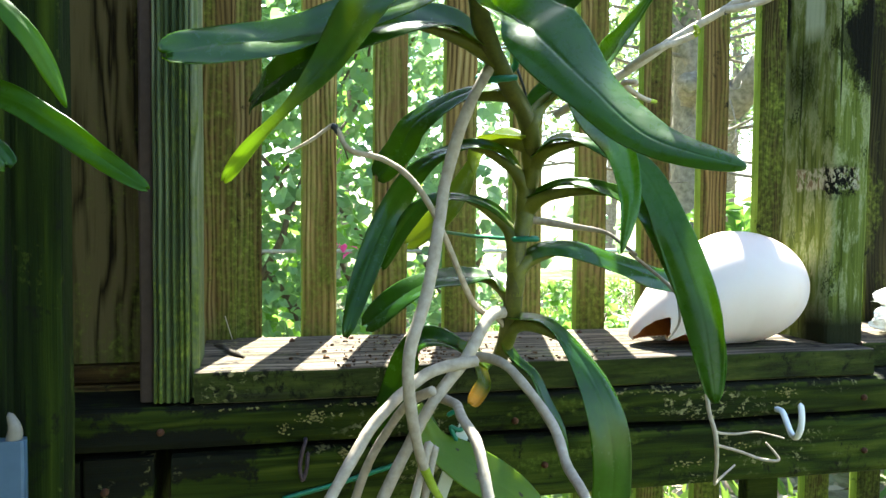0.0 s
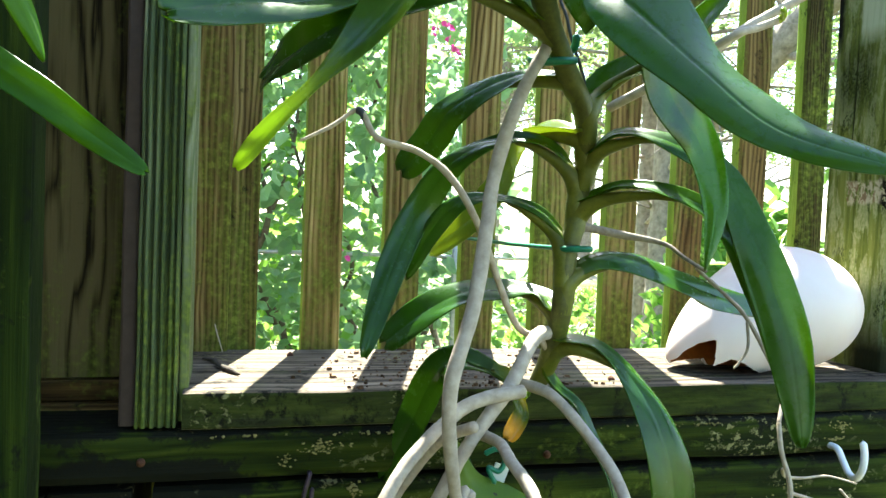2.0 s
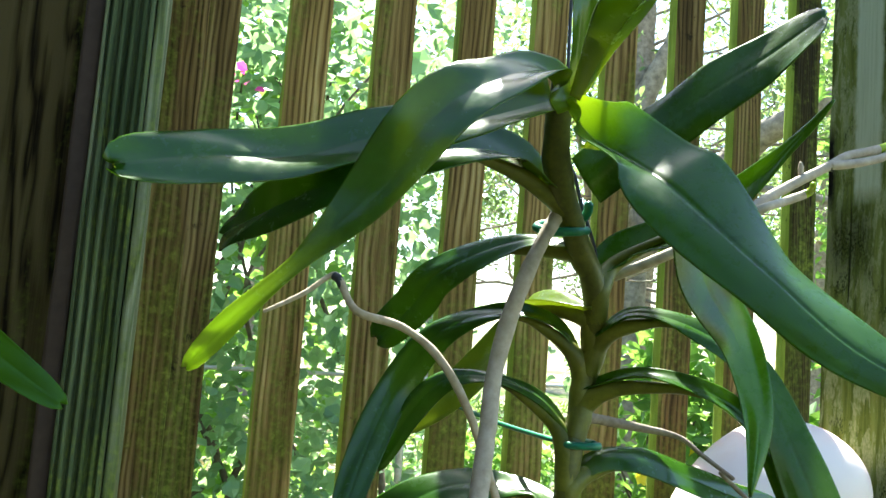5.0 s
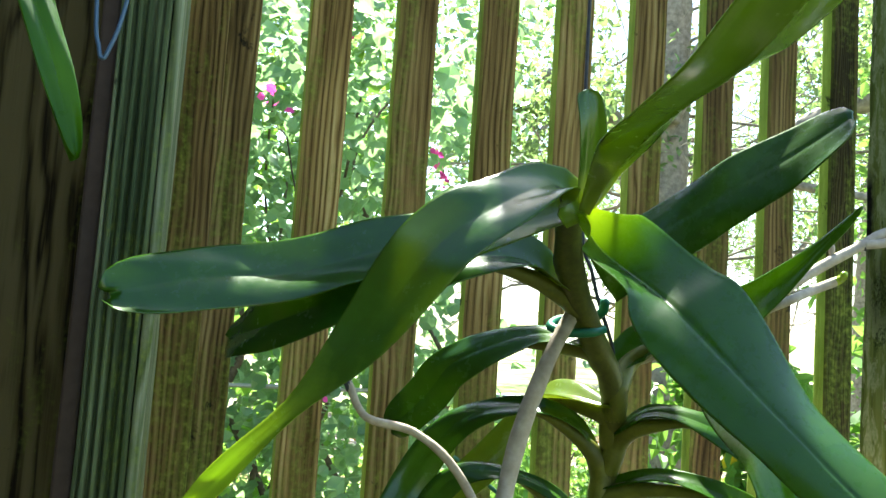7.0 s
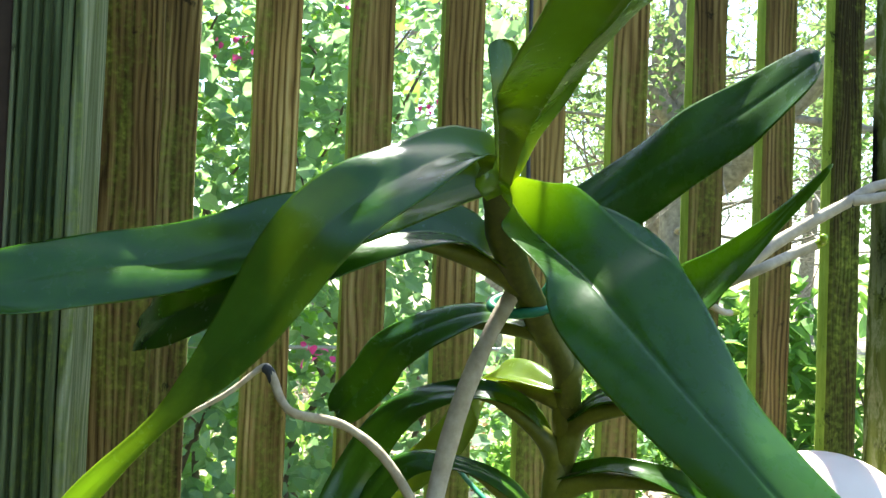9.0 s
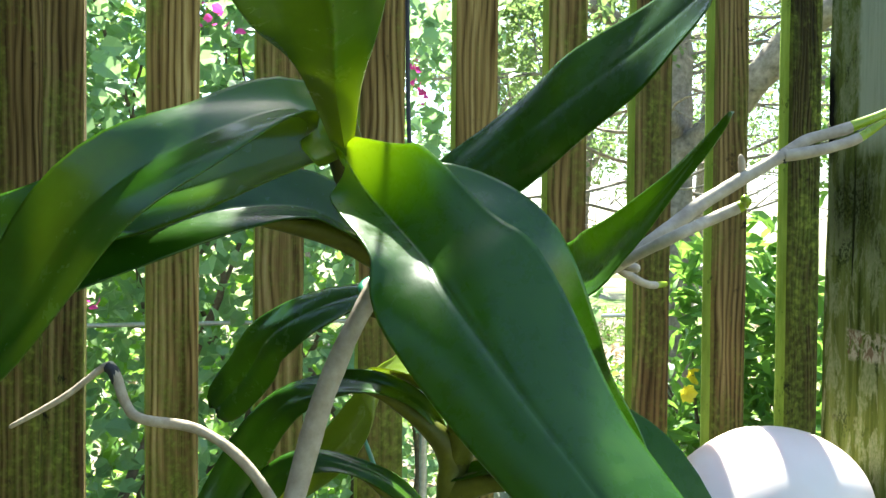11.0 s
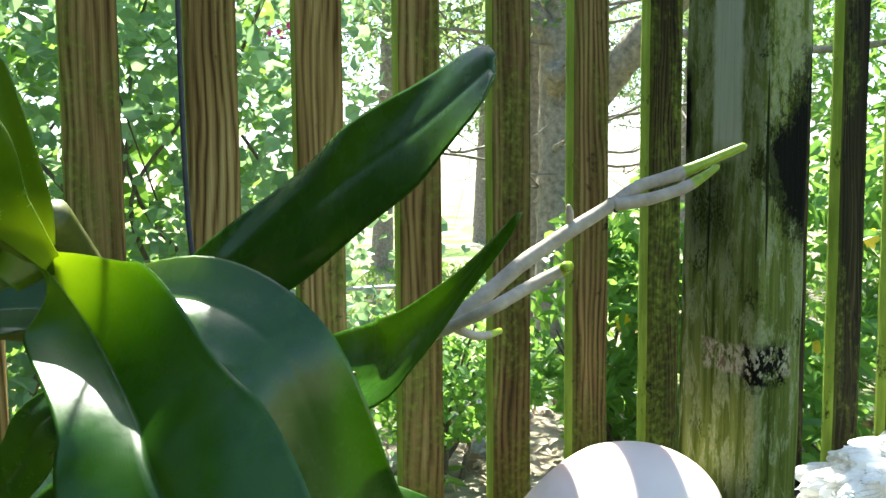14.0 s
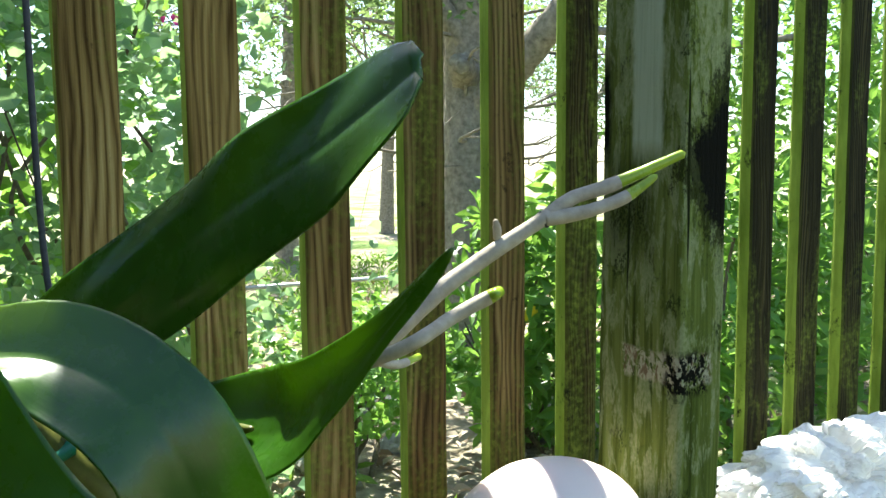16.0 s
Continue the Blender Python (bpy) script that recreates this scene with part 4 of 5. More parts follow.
# ---------------------------------------------------------------- the quartz cluster
def build_crystal():
    bm = bmesh.new()
    bmesh.ops.create_icosphere(bm, subdivisions=6, radius=1.0)
    verts = [v.co.copy() for v in bm.verts]
    faces = [[v.index for v in fc.verts] for fc in bm.faces]
    bm.free()
    out = []
    for c in verts:
        w = Vector((c.x * 0.172, c.y * 0.07, c.z * 0.06))
        d, p = noise.voronoi(w * 30 + Vector((3, 1, 2)))
        d2, p2 = noise.voronoi(w * 75 + Vector((7, 0, 1)))
        r = 0.90 + 0.16 * noise.cell(p[0] * 5.0) - 0.22 * d[0] ** 2 + 0.05 * noise.cell(p2[0] * 9.0) - 0.05 * d2[0] + 0.10 * noise.noise(c * 1.7)
        out.append((0.842 + c.x * r * 0.172, -0.095 + c.y * r * 0.062, max(1.0015, 1.030 + c.z * r * 0.056)))
    return tagged(new("quartz_rock", mesh_of("quartz_rock", out, faces, M["crystal"], False)), "rough white quartz crystal cluster on the shelf", "crystal rock")


build_crystal()

# ---------------------------------------------------------------- hooks, twig, blue plate
tagged(new("cup_hook", tube("cup_hook", ((0.4905, -0.189, 0.9445), (0.490, -0.199, 0.944), (0.4885, -0.208, 0.936), (0.486, -0.218, 0.9285), (0.4825, -0.230, 0.9285), (0.4805, -0.238, 0.938), (0.480, -0.240, 0.950), (0.480, -0.238, 0.960)),
                            0.0029, M["white_plastic"], n=50, sides=14)), "white plastic-coated cup hook screwed into the rail", "hook")
tagged(new("iron_hook", tube("iron_hook", ((0.0345, -0.186, 0.940), (0.0340, -0.196, 0.9405), (0.0310, -0.197, 0.930), (0.0295, -0.197, 0.919), (0.0318, -0.197, 0.908), (0.0350, -0.1965, 0.917), (0.0362, -0.195, 0.930)), 0.0017, M["hook_iron"], n=40)), "dark tarnished iron hook in the rail", "hook")
tagged(new("twig", tube("twig", ((-0.046, -0.058, 1.002), (-0.036, -0.075, 1.003), (-0.034, -0.092, 1.0035), (-0.022, -0.118, 1.002), (-0.016, -0.130, 1.002)), [0.0012, 0.0022, 0.0016, 0.0022, 0.001], M["twig"], n=30, knobs=0.5)), "dry dark twig lying on the shelf", "twig")
tagged(new("straw", tube("straw", ((-0.040, -0.010, 1.036), (-0.036, -0.014, 1.020), (-0.030, -0.018, 1.001)), 0.0006, M["root_old"], n=14, sides=6)), "thin dry straw leaning on the fence", "straw")
plate = thing("plant_tray", "blue plastic corner with a pale clip at the post", "plastic tray")
part("plate", board("plate", (-0.21, -0.345, 0.90), (-0.143, -0.335, 0.993), M["blue_plastic"], steps=6, r=0.002), plate)
part("clip", tube("clip", ((-0.150, -0.340, 0.992), (-0.149, -0.341, 1.000), (-0.152, -0.340, 1.008)), [0.005, 0.004, 0.002], M["clip"], n=12), plate)
tagged(new("plastic_band", tube("plastic_band", ((0.016, -0.193, 0.892), (0.065, -0.194, 0.903), (0.116, -0.193, 0.916)), 0.0022, M["tie"], n=16, sides=6)), "green plastic plant band on the rail", "band")

# ---------------------------------------------------------------- the orchid
orchid = thing("orchid", "tall vanda orchid with strap leaves and grey aerial roots", "orchid")
STEM = ((0.192, -0.233, 1.010), (0.191, -0.270, 1.058), (0.192, -0.275, 1.099), (0.201, -0.270, 1.141), (0.203, -0.277, 1.177), (0.192, -0.289, 1.209), (0.175, -0.297, 1.232), (0.149, -0.321, 1.267), (0.135, -0.352, 1.297))
part("stem", tube("stem", STEM, [0.0064, 0.0066, 0.0066, 0.0066, 0.0066, 0.0068, 0.0072, 0.0074, 0.0060], M["stem"], n=150, sides=18, knobs=0.10), orchid, "olive-green jointed stem")


def leaf_base(ctrl, drop=0.030, r=0.0068):
    """The yellowish sheath of a leaf: it clasps the stem below the joint and runs out under the leaf."""
    line = curve_points(STEM, 240)
    a = np.array(ctrl, float)
    k = int(np.argmin(np.linalg.norm(line - a[0], axis=1)))
    step = max(1, int(drop / (np.linalg.norm(np.diff(line, axis=0), axis=1).mean())))
    lo, mid = line[max(0, k - step)], line[max(0, k - step // 3)]
    out = unit(a[1] - a[0])
    pts = (lo, (lo + mid) / 2 + out * 0.0012, mid + out * 0.0035, a[0] * 0.45 + a[1] * 0.55 - np.array((0, 0, 0.0035)), a[1] * 0.6 + a[2] * 0.4 - np.array((0, 0, 0.0020)), a[1] * 0.2 + a[2] * 0.8 - np.array((0, 0, 0.0012)))
    part("leaf_base", tube("leaf_base", pts, [r * 0.98, r * 1.05, r * 1.02, r * 0.72, r * 0.40, r * 0.12], M["sheath"], n=44, sides=16, knobs=0.06), orchid, "yellow-olive leaf sheath round the stem")


part("leaf", strap_leaf("leaf", ((0.1303, -0.3524, 1.2866), (0.0904, -0.3375, 1.2725), (0.0513, -0.3218, 1.2622), (0.0132, -0.3114, 1.2497), (-0.027, -0.3113, 1.2442), (-0.0669, -0.3175, 1.2336)),
     0.0364, (-0.0194, -0.78, 0.667), (-0.0253, -0.773, 0.651), M["leaf_mid"], fold=0.288, shape=(0.591, 0.902, 0.998, 1, 0.996, 0.842)), orchid)
part("leaf", strap_leaf("leaf", ((0.1324, -0.3598, 1.2799), (0.1211, -0.3635, 1.2952), (0.0901, -0.3811, 1.2821), (0.0627, -0.3847, 1.2624), (0.0386, -0.3761, 1.2267), (0.0142, -0.3715, 1.1975), (-0.0098, -0.3664, 1.1708), (-0.0255, -0.3576, 1.1508)),
     0.0329, (-0.30, -0.58, 0.73), (-0.28, -0.91, 0.26), M["leaf_lime"], notch=0.05, fold=0.29, shape=(0.29, 0.79, 0.98, 0.98, 0.77, 0.29, 0.34, 0.27)), orchid, "arching leaf with a bright yellow-green tip")
part("leaf", strap_leaf("leaf", ((0.157, -0.305, 1.251), (0.127, -0.311, 1.266), (0.084, -0.324, 1.261), (0.043, -0.321, 1.244), (0.009, -0.291, 1.226), (-0.011, -0.235, 1.214)),
     0.032, (0, -0.6, 0.8), (-0.2, -0.92, 0.3), M["leaf_low"]), orchid)
part("leaf", shaped_leaf("leaf", ((0.133, -0.360, 1.285), (0.1443, -0.3647, 1.2685), (0.1549, -0.3938, 1.2497), (0.1591, -0.4123, 1.2377), (0.1778, -0.4463, 1.2035), (0.1993, -0.4757, 1.1734), (0.2368, -0.5063, 1.1569)),
     (37, 13, -2, 3, -14, -7, -4), (0.0058, 0.0195, 0.0205, 0.0245, 0.0195, 0.0122, 0.0049), (63, 36, 24, 2, -18, -9, -9), (-0.20, -0.16, 1.05), (-0.62, -0.86, 0.42), M["leaf_broad"], skew=0.16), orchid, "broad drooping leaf in the sun stripes")
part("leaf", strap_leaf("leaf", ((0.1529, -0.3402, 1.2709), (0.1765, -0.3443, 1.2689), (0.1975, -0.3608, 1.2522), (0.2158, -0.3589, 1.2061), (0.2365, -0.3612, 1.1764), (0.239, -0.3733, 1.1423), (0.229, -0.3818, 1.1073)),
     0.0312, (0.09, -0.55, 0.86), (-0.40, -1.03, 0.09), M["leaf_sun_tip"], blend=0.7, notch=0.0, fold=0.36, rows=48, shape=(0.57, 0.99, 1.0, 1.0, 0.66, 0.44, 0.12)), orchid)
part("leaf", strap_leaf("leaf", ((0.1774, -0.3006, 1.2622), (0.189, -0.3166, 1.277), (0.2069, -0.3319, 1.2923), (0.2218, -0.3554, 1.3076), (0.2345, -0.3761, 1.3198), (0.2462, -0.4029, 1.3352)),
     0.037, (-0.414, -0.816, 0.416), (-0.42, -0.619, 0.636), M["leaf_up"], fold=-0.0901, shape=(0.904, 0.969, 1.02, 0.984, 0.934, 0.857), notch=0.05, lobe=0.0, wave=0.006), orchid)
part("leaf", strap_leaf("leaf", ((0.199, -0.2784, 1.2114), (0.2193, -0.2883, 1.2263), (0.2351, -0.3278, 1.2365), (0.2407, -0.354, 1.2552), (0.248, -0.3766, 1.2752), (0.2549, -0.3988, 1.2965)),
     0.0395, (-0.344, -0.581, 0.741), (-0.302, -0.75, 0.566), M["leaf_hang"], fold=0.515, shape=(0.325, 0.785, 1.01, 0.562, 0.23, 0.103), notch=0.0), orchid)
part("leaf", strap_leaf("leaf", ((0.203, -0.281, 1.177), (0.216, -0.296, 1.190), (0.240, -0.315, 1.185), (0.268, -0.333, 1.165), (0.285, -0.349, 1.121), (0.299, -0.365, 1.065), (0.306, -0.374, 1.002)),
     0.026, (0, -0.3, 1), (-0.35, -0.93, 0.05), M["leaf_hang"], fold=0.14, shape=(0.45, 0.55, 0.7, 0.9, 1.05, 1.05, 0.6), notch=0.0), orchid)
part("leaf", strap_leaf("leaf", ((0.201, -0.273, 1.144), (0.221, -0.300, 1.156), (0.253, -0.326, 1.147), (0.278, -0.339, 1.122), (0.297, -0.348, 1.084), (0.309, -0.359, 1.043), (0.306, -0.374, 1.002)),
     0.021, (0, -0.3, 1), (-0.45, -0.88, 0.05), M["leaf_hang"], fold=0.30, shape=(0.45, 0.55, 0.7, 0.9, 1.05, 1.1, 0.65), notch=0.0), orchid)
part("leaf", strap_leaf("leaf", ((0.1959, -0.2738, 1.0974), (0.2144, -0.28, 1.1075), (0.2439, -0.2797, 1.1052), (0.2794, -0.2735, 1.0928), (0.3228, -0.2619, 1.08), (0.3757, -0.2482, 1.068)),
     0.0266, (-0.0034, -0.492, 0.88), (0.0585, -0.848, 0.565), M["leaf_low"], fold=-0.0108, shape=(0.498, 0.6, 0.8, 1, 0.881, 0.439), notch=0.0), orchid)
part("leaf", strap_leaf("leaf", ((0.190, -0.270, 1.051), (0.211, -0.289, 1.049), (0.228, -0.307, 1.030), (0.243, -0.321, 0.998), (0.251, -0.328, 0.950), (0.249, -0.325, 0.893)),
     0.034, (0.1, -0.3, 1), (0.15, -0.97, 0.1), M["leaf_low"], fold=0.12, shape=(0.42, 0.46, 0.65, 0.9, 1.0, 0.9)), orchid)
part("leaf", strap_leaf("leaf", ((0.175, -0.260, 1.009), (0.147, -0.241, 1.027), (0.128, -0.224, 1.027), (0.118, -0.209, 1.009), (0.108, -0.195, 0.975), (0.089, -0.184, 0.930)),
     0.026, (0, -0.3, 1), (-0.5, -0.85, 0.1), M["leaf_low"], shape=(0.5, 0.7, 1.0, 1.0, 0.9, 0.7)), orchid)
part("leaf", strap_leaf("leaf", ((0.150, -0.254, 1.028), (0.163, -0.253, 1.020), (0.168, -0.253, 1.008), (0.171, -0.256, 0.998), (0.166, -0.261, 0.991), (0.157, -0.269, 0.983)),
     0.014, (0.3, -0.4, 0.8), (0.6, -0.7, 0.3), M["leaf_old"]), orchid, "small leaf with an orange dying tip")
part("leaf", strap_leaf("leaf", ((0.188, -0.249, 1.028), (0.196, -0.256, 1.015), (0.210, -0.265, 1.002), (0.218, -0.273, 0.981), (0.228, -0.282, 0.957), (0.232, -0.289, 0.929)),
     0.018, (0.3, -0.3, 0.9), (0.5, -0.6, 0.2), M["leaf_low"]), orchid)
part("leaf", strap_leaf("leaf", ((0.1765, -0.2926, 1.2252), (0.1603, -0.2664, 1.2286), (0.1391, -0.2445, 1.2199), (0.12, -0.2255, 1.2059), (0.1097, -0.2075, 1.1845), (0.0933, -0.1896, 1.1624)),
     0.0282, (0.0034, -0.621, 0.81), (-0.179, -0.866, 0.387), M["leaf_low"], fold=0.0386, shape=(0.459, 0.707, 0.949, 1.01, 0.993, 0.842), lobe=0.06), orchid)
part("leaf", strap_leaf("leaf", ((0.198, -0.285, 1.190), (0.183, -0.260, 1.194), (0.176, -0.235, 1.190), (0.175, -0.209, 1.168), (0.158, -0.179, 1.135), (0.126, -0.153, 1.103)),
     0.027, (0, -0.1, 1), (-0.3, -0.75, 0.5), M["leaf_yellow"], fold=0.3, blend=0.6), orchid, "yellow-green backlit leaf")
part("leaf", strap_leaf("leaf", ((0.2007, -0.2725, 1.1575), (0.1828, -0.2688, 1.1809), (0.1542, -0.2504, 1.1854), (0.1275, -0.2254, 1.1731), (0.105, -0.2127, 1.1378), (0.0833, -0.2217, 1.0923), (0.062, -0.2453, 1.0348)),
     0.0224, (0.029, -0.139, 1.01), (-0.337, -0.927, 0.104), M["leaf_low"], fold=0.0947, shape=(0.35, 0.446, 0.704, 0.937, 0.99, 0.954, 0.621), blend=0.8, notch=0.05, lobe=0.04), orchid)
part("leaf", strap_leaf("leaf", ((0.195, -0.274, 1.115), (0.178, -0.261, 1.137), (0.154, -0.243, 1.146), (0.131, -0.228, 1.143), (0.113, -0.220, 1.122), (0.094, -0.217, 1.086)),
     0.016, (0, -0.15, 1), (-0.5, -0.75, 0.3), M["leaf_low"], fold=0.2, shape=(0.5, 0.6, 0.8, 1.0, 1.0, 0.7)), orchid)
part("leaf", strap_leaf("leaf", ((0.187, -0.271, 1.070), (0.186, -0.253, 1.079), (0.169, -0.236, 1.080), (0.142, -0.222, 1.078), (0.113, -0.213, 1.063), (0.081, -0.209, 1.037)),
     0.030, (0, -0.2, 1), (0, -0.65, 0.75), M["leaf_low"], fold=0.2, shape=(0.45, 0.65, 0.9, 1.0, 0.95, 0.8)), orchid)
part("leaf", shaped_leaf("leaf", ((0.1351, -0.3683, 1.2846), (0.1271, -0.4059, 1.2976), (0.1216, -0.4402, 1.305), (0.1148, -0.475, 1.307), (0.1105, -0.5065, 1.3085), (0.1078, -0.5371, 1.3192)),
     (1, -5.8, 8.61, 10.5, 2.11, -2.84), (0.0045, 0.0096, 0.017, 0.0178, 0.0163, 0.0162), (31.1, 19.5, 13.8, 7.73, 9.95, 6.25), (-0.189, 0.0963, 0.914), (-0.246, 0.0912, 0.956), M["leaf_young"]), orchid, "young translucent green leaf")
part("leaf", strap_leaf("leaf", ((0.134, -0.366, 1.290), (0.130, -0.376, 1.308), (0.127, -0.382, 1.322), (0.124, -0.383, 1.335)),
     0.013, (0, -1, 0.2), (-0.1, -1, 0.2), M["leaf_young"], rows=20, fold=0.2, notch=0.0), orchid, "short new upright leaf")
for ctrl in (((0.203, -0.281, 1.177), (0.216, -0.296, 1.190), (0.240, -0.315, 1.185)),
             ((0.201, -0.273, 1.144), (0.221, -0.300, 1.156), (0.253, -0.326, 1.147)),
             ((0.197, -0.273, 1.096), (0.215, -0.279, 1.107), (0.244, -0.280, 1.105)),
             ((0.190, -0.270, 1.051), (0.211, -0.289, 1.049), (0.228, -0.307, 1.030)),
             ((0.176, -0.292, 1.225), (0.160, -0.267, 1.229), (0.140, -0.243, 1.220)),
             ((0.198, -0.285, 1.190), (0.183, -0.260, 1.194), (0.176, -0.235, 1.190)),
             ((0.200, -0.273, 1.158), (0.183, -0.270, 1.181), (0.155, -0.250, 1.186)),
             ((0.195, -0.274, 1.115), (0.178, -0.261, 1.137), (0.154, -0.243, 1.146)),
             ((0.187, -0.271, 1.070), (0.186, -0.253, 1.079), (0.169, -0.236, 1.080)),
             ((0.198, -0.280, 1.212), (0.218, -0.288, 1.230), (0.233, -0.326, 1.240)),
             ((0.157, -0.305, 1.251), (0.127, -0.311, 1.266), (0.084, -0.324, 1.261))):
    leaf_base(ctrl)
part("aerial_root", tube("aerial_root", ((0.163, -0.302, 1.244), (0.141, -0.311, 1.206), (0.126, -0.315, 1.160), (0.116, -0.331, 1.120), (0.105, -0.347, 1.078), (0.091, -0.358, 1.038), (0.096, -0.350, 0.992), (0.109, -0.334, 0.952), (0.128, -0.322, 0.918)),
     [0.0040, 0.0044, 0.0046, 0.0045, 0.0044, 0.0042, 0.0036, 0.0020], M["root"], n=70, knobs=0.13, tip=(0.17, M["root_tip"])), orchid)
part("aerial_root", tube("aerial_root", ((0.014, -0.260, 1.176), (0.034, -0.257, 1.187), (0.049, -0.2535, 1.1985), (0.0535, -0.257, 1.1965), (0.059, -0.264, 1.184), (0.066, -0.2683, 1.1783), (0.0889, -0.2693, 1.1727), (0.1092, -0.2761, 1.1569), (0.128, -0.281, 1.126), (0.158, -0.272, 1.064), (0.178, -0.268, 1.052), (0.190, -0.258, 1.040)),
     [0.0010, 0.0015, 0.0020, 0.0022, 0.0023, 0.0023, 0.0023, 0.0024], M["root_old"], n=60, knobs=0.13), orchid)
part("aerial_root", tube("aerial_root", ((0.194, -0.256, 1.053), (0.168, -0.286, 1.055), (0.143, -0.310, 1.028), (0.111, -0.327, 0.995), (0.080, -0.325, 0.935), (0.064, -0.324, 0.894)),
     [0.0050, 0.0046, 0.0042, 0.0038], M["root"], n=60, knobs=0.13), orchid)
part("aerial_root", tube("aerial_root", ((0.147, -0.323, 1.028), (0.110, -0.328, 1.021), (0.074, -0.344, 0.996), (0.052, -0.359, 0.970), (0.032, -0.373, 0.940), (0.014, -0.385, 0.902)),
     [0.0042, 0.0040, 0.0036], M["root"], n=60, knobs=0.13), orchid)
part("aerial_root", tube("aerial_root", ((0.111, -0.341, 1.012), (0.099, -0.316, 0.998), (0.088, -0.297, 0.975), (0.076, -0.284, 0.948), (0.067, -0.275, 0.918), (0.057, -0.265, 0.876)),
     0.0034, M["root"], n=60, knobs=0.13), orchid)
part("aerial_root", tube("aerial_root", ((0.163, -0.260, 1.020), (0.178, -0.299, 1.018), (0.197, -0.341, 0.986), (0.194, -0.379, 0.967), (0.188, -0.423, 0.962), (0.183, -0.458, 0.948)),
     [0.0038, 0.0036, 0.0034, 0.0030], M["root"], n=60, knobs=0.13), orchid)
part("aerial_root", tube("aerial_root", ((0.123, -0.297, 0.998), (0.130, -0.330, 0.999), (0.127, -0.359, 0.997), (0.130, -0.387, 0.987), (0.131, -0.409, 0.961), (0.133, -0.431, 0.924)),
     0.0036, M["root"], n=60, knobs=0.13), orchid)
part("aerial_root", tube("aerial_root", ((0.203, -0.273, 1.129), (0.238, -0.268, 1.124), (0.268, -0.271, 1.119), (0.277, -0.284, 1.110), (0.273, -0.316, 1.103)),
     [0.0034, 0.0028, 0.0016, 0.0014, 0.0012], M["root_dark"], n=60, knobs=0.13), orchid)
part("aerial_root", tube("aerial_root", ((0.237, -0.239, 1.216), (0.256, -0.273, 1.231), (0.283, -0.291, 1.250), (0.317, -0.290, 1.273), (0.357, -0.297, 1.297)),
     [0.0034, 0.0036, 0.0034, 0.0030], M["root"], n=60, knobs=0.13), orchid)
part("aerial_root", tube("aerial_root", ((0.355, -0.2965, 1.2955), (0.367, -0.299, 1.3035), (0.386, -0.304, 1.3095), (0.412, -0.314, 1.321)),
     [0.0028, 0.0030, 0.0029, 0.0018], M["root"], n=60, knobs=0.13, tip=(0.34, M["root_tip"])), orchid)
part("aerial_root", tube("aerial_root", ((0.355, -0.2975, 1.2955), (0.371, -0.304, 1.2985), (0.386, -0.308, 1.3035), (0.399, -0.312, 1.312)),
     [0.0028, 0.0029, 0.0027, 0.0015], M["root"], n=60, knobs=0.13, tip=(0.30, M["root_tip"])), orchid)
part("aerial_root", tube("aerial_root", ((0.271, -0.297, 1.245), (0.285, -0.318, 1.257), (0.304, -0.314, 1.264), (0.319, -0.317, 1.271), (0.311, -0.329, 1.273)),
     [0.0026, 0.0027, 0.0027, 0.0018], M["root"], n=60, knobs=0.13, tip=(0.33, M["root_tip"])), orchid)
part("root_joint", tube("root_joint", ((0.3545, -0.2955, 1.2945), (0.3560, -0.2965, 1.2962)), [0.0036, 0.0036], M["cord"], n=4, sides=12), orchid, "dark ring at the root's fork")
part("root_bud", tube("root_bud", ((0.336, -0.292, 1.288), (0.3355, -0.2925, 1.2925), (0.3345, -0.293, 1.2955)), [0.0016, 0.0018, 0.0009], M["root_old"], n=10, sides=8), orchid, "small dry brown root bud")
part("root_joint", tube("root_joint", ((0.0505, -0.2545, 1.1985), (0.0530, -0.2565, 1.1970), (0.0548, -0.2590, 1.1925)), [0.0024, 0.0026, 0.0022], M["cord"], n=10, sides=8), orchid, "dark broken kink of a dry root")
part("aerial_root", tube("aerial_root", ((0.294, -0.269, 1.241), (0.291, -0.252, 1.242), (0.311, -0.247, 1.232), (0.330, -0.235, 1.231)),
     [0.0022, 0.0024, 0.0016], M["root"], n=60, knobs=0.13, tip=(0.2, M["root_tip"])), orchid)
part("aerial_root", tube("aerial_root", ((0.336, -0.315, 1.001), (0.333, -0.323, 0.984), (0.335, -0.330, 0.965), (0.337, -0.329, 0.944), (0.340, -0.322, 0.925)),
     [0.0016, 0.0018, 0.0014], M["root_old"], n=60, knobs=0.13), orchid)
part("aerial_root", tube("aerial_root", ((0.342, -0.314, 0.969), (0.355, -0.301, 0.959), (0.375, -0.295, 0.955), (0.397, -0.294, 0.955), (0.418, -0.299, 0.950)),
     [0.0012, 0.0010, 0.0006], M["root_old"], n=60, knobs=0.13), orchid)
part("aerial_root", tube("aerial_root", ((0.344, -0.318, 0.954), (0.364, -0.318, 0.948), (0.383, -0.319, 0.941), (0.398, -0.320, 0.940), (0.391, -0.313, 0.952)),
     [0.0012, 0.0012, 0.0008], M["root_old"], n=60, knobs=0.13), orchid)

# lower leaves, label and ties
part("leaf", strap_leaf("leaf", ((0.108, -0.300, 0.992), (0.117, -0.302, 0.975), (0.126, -0.300, 0.958), (0.130, -0.300, 0.950)), 0.016, (0.3, -0.8, 0.4), (0.3, -0.8, 0.4), M["leaf_low"], rows=18), orchid)
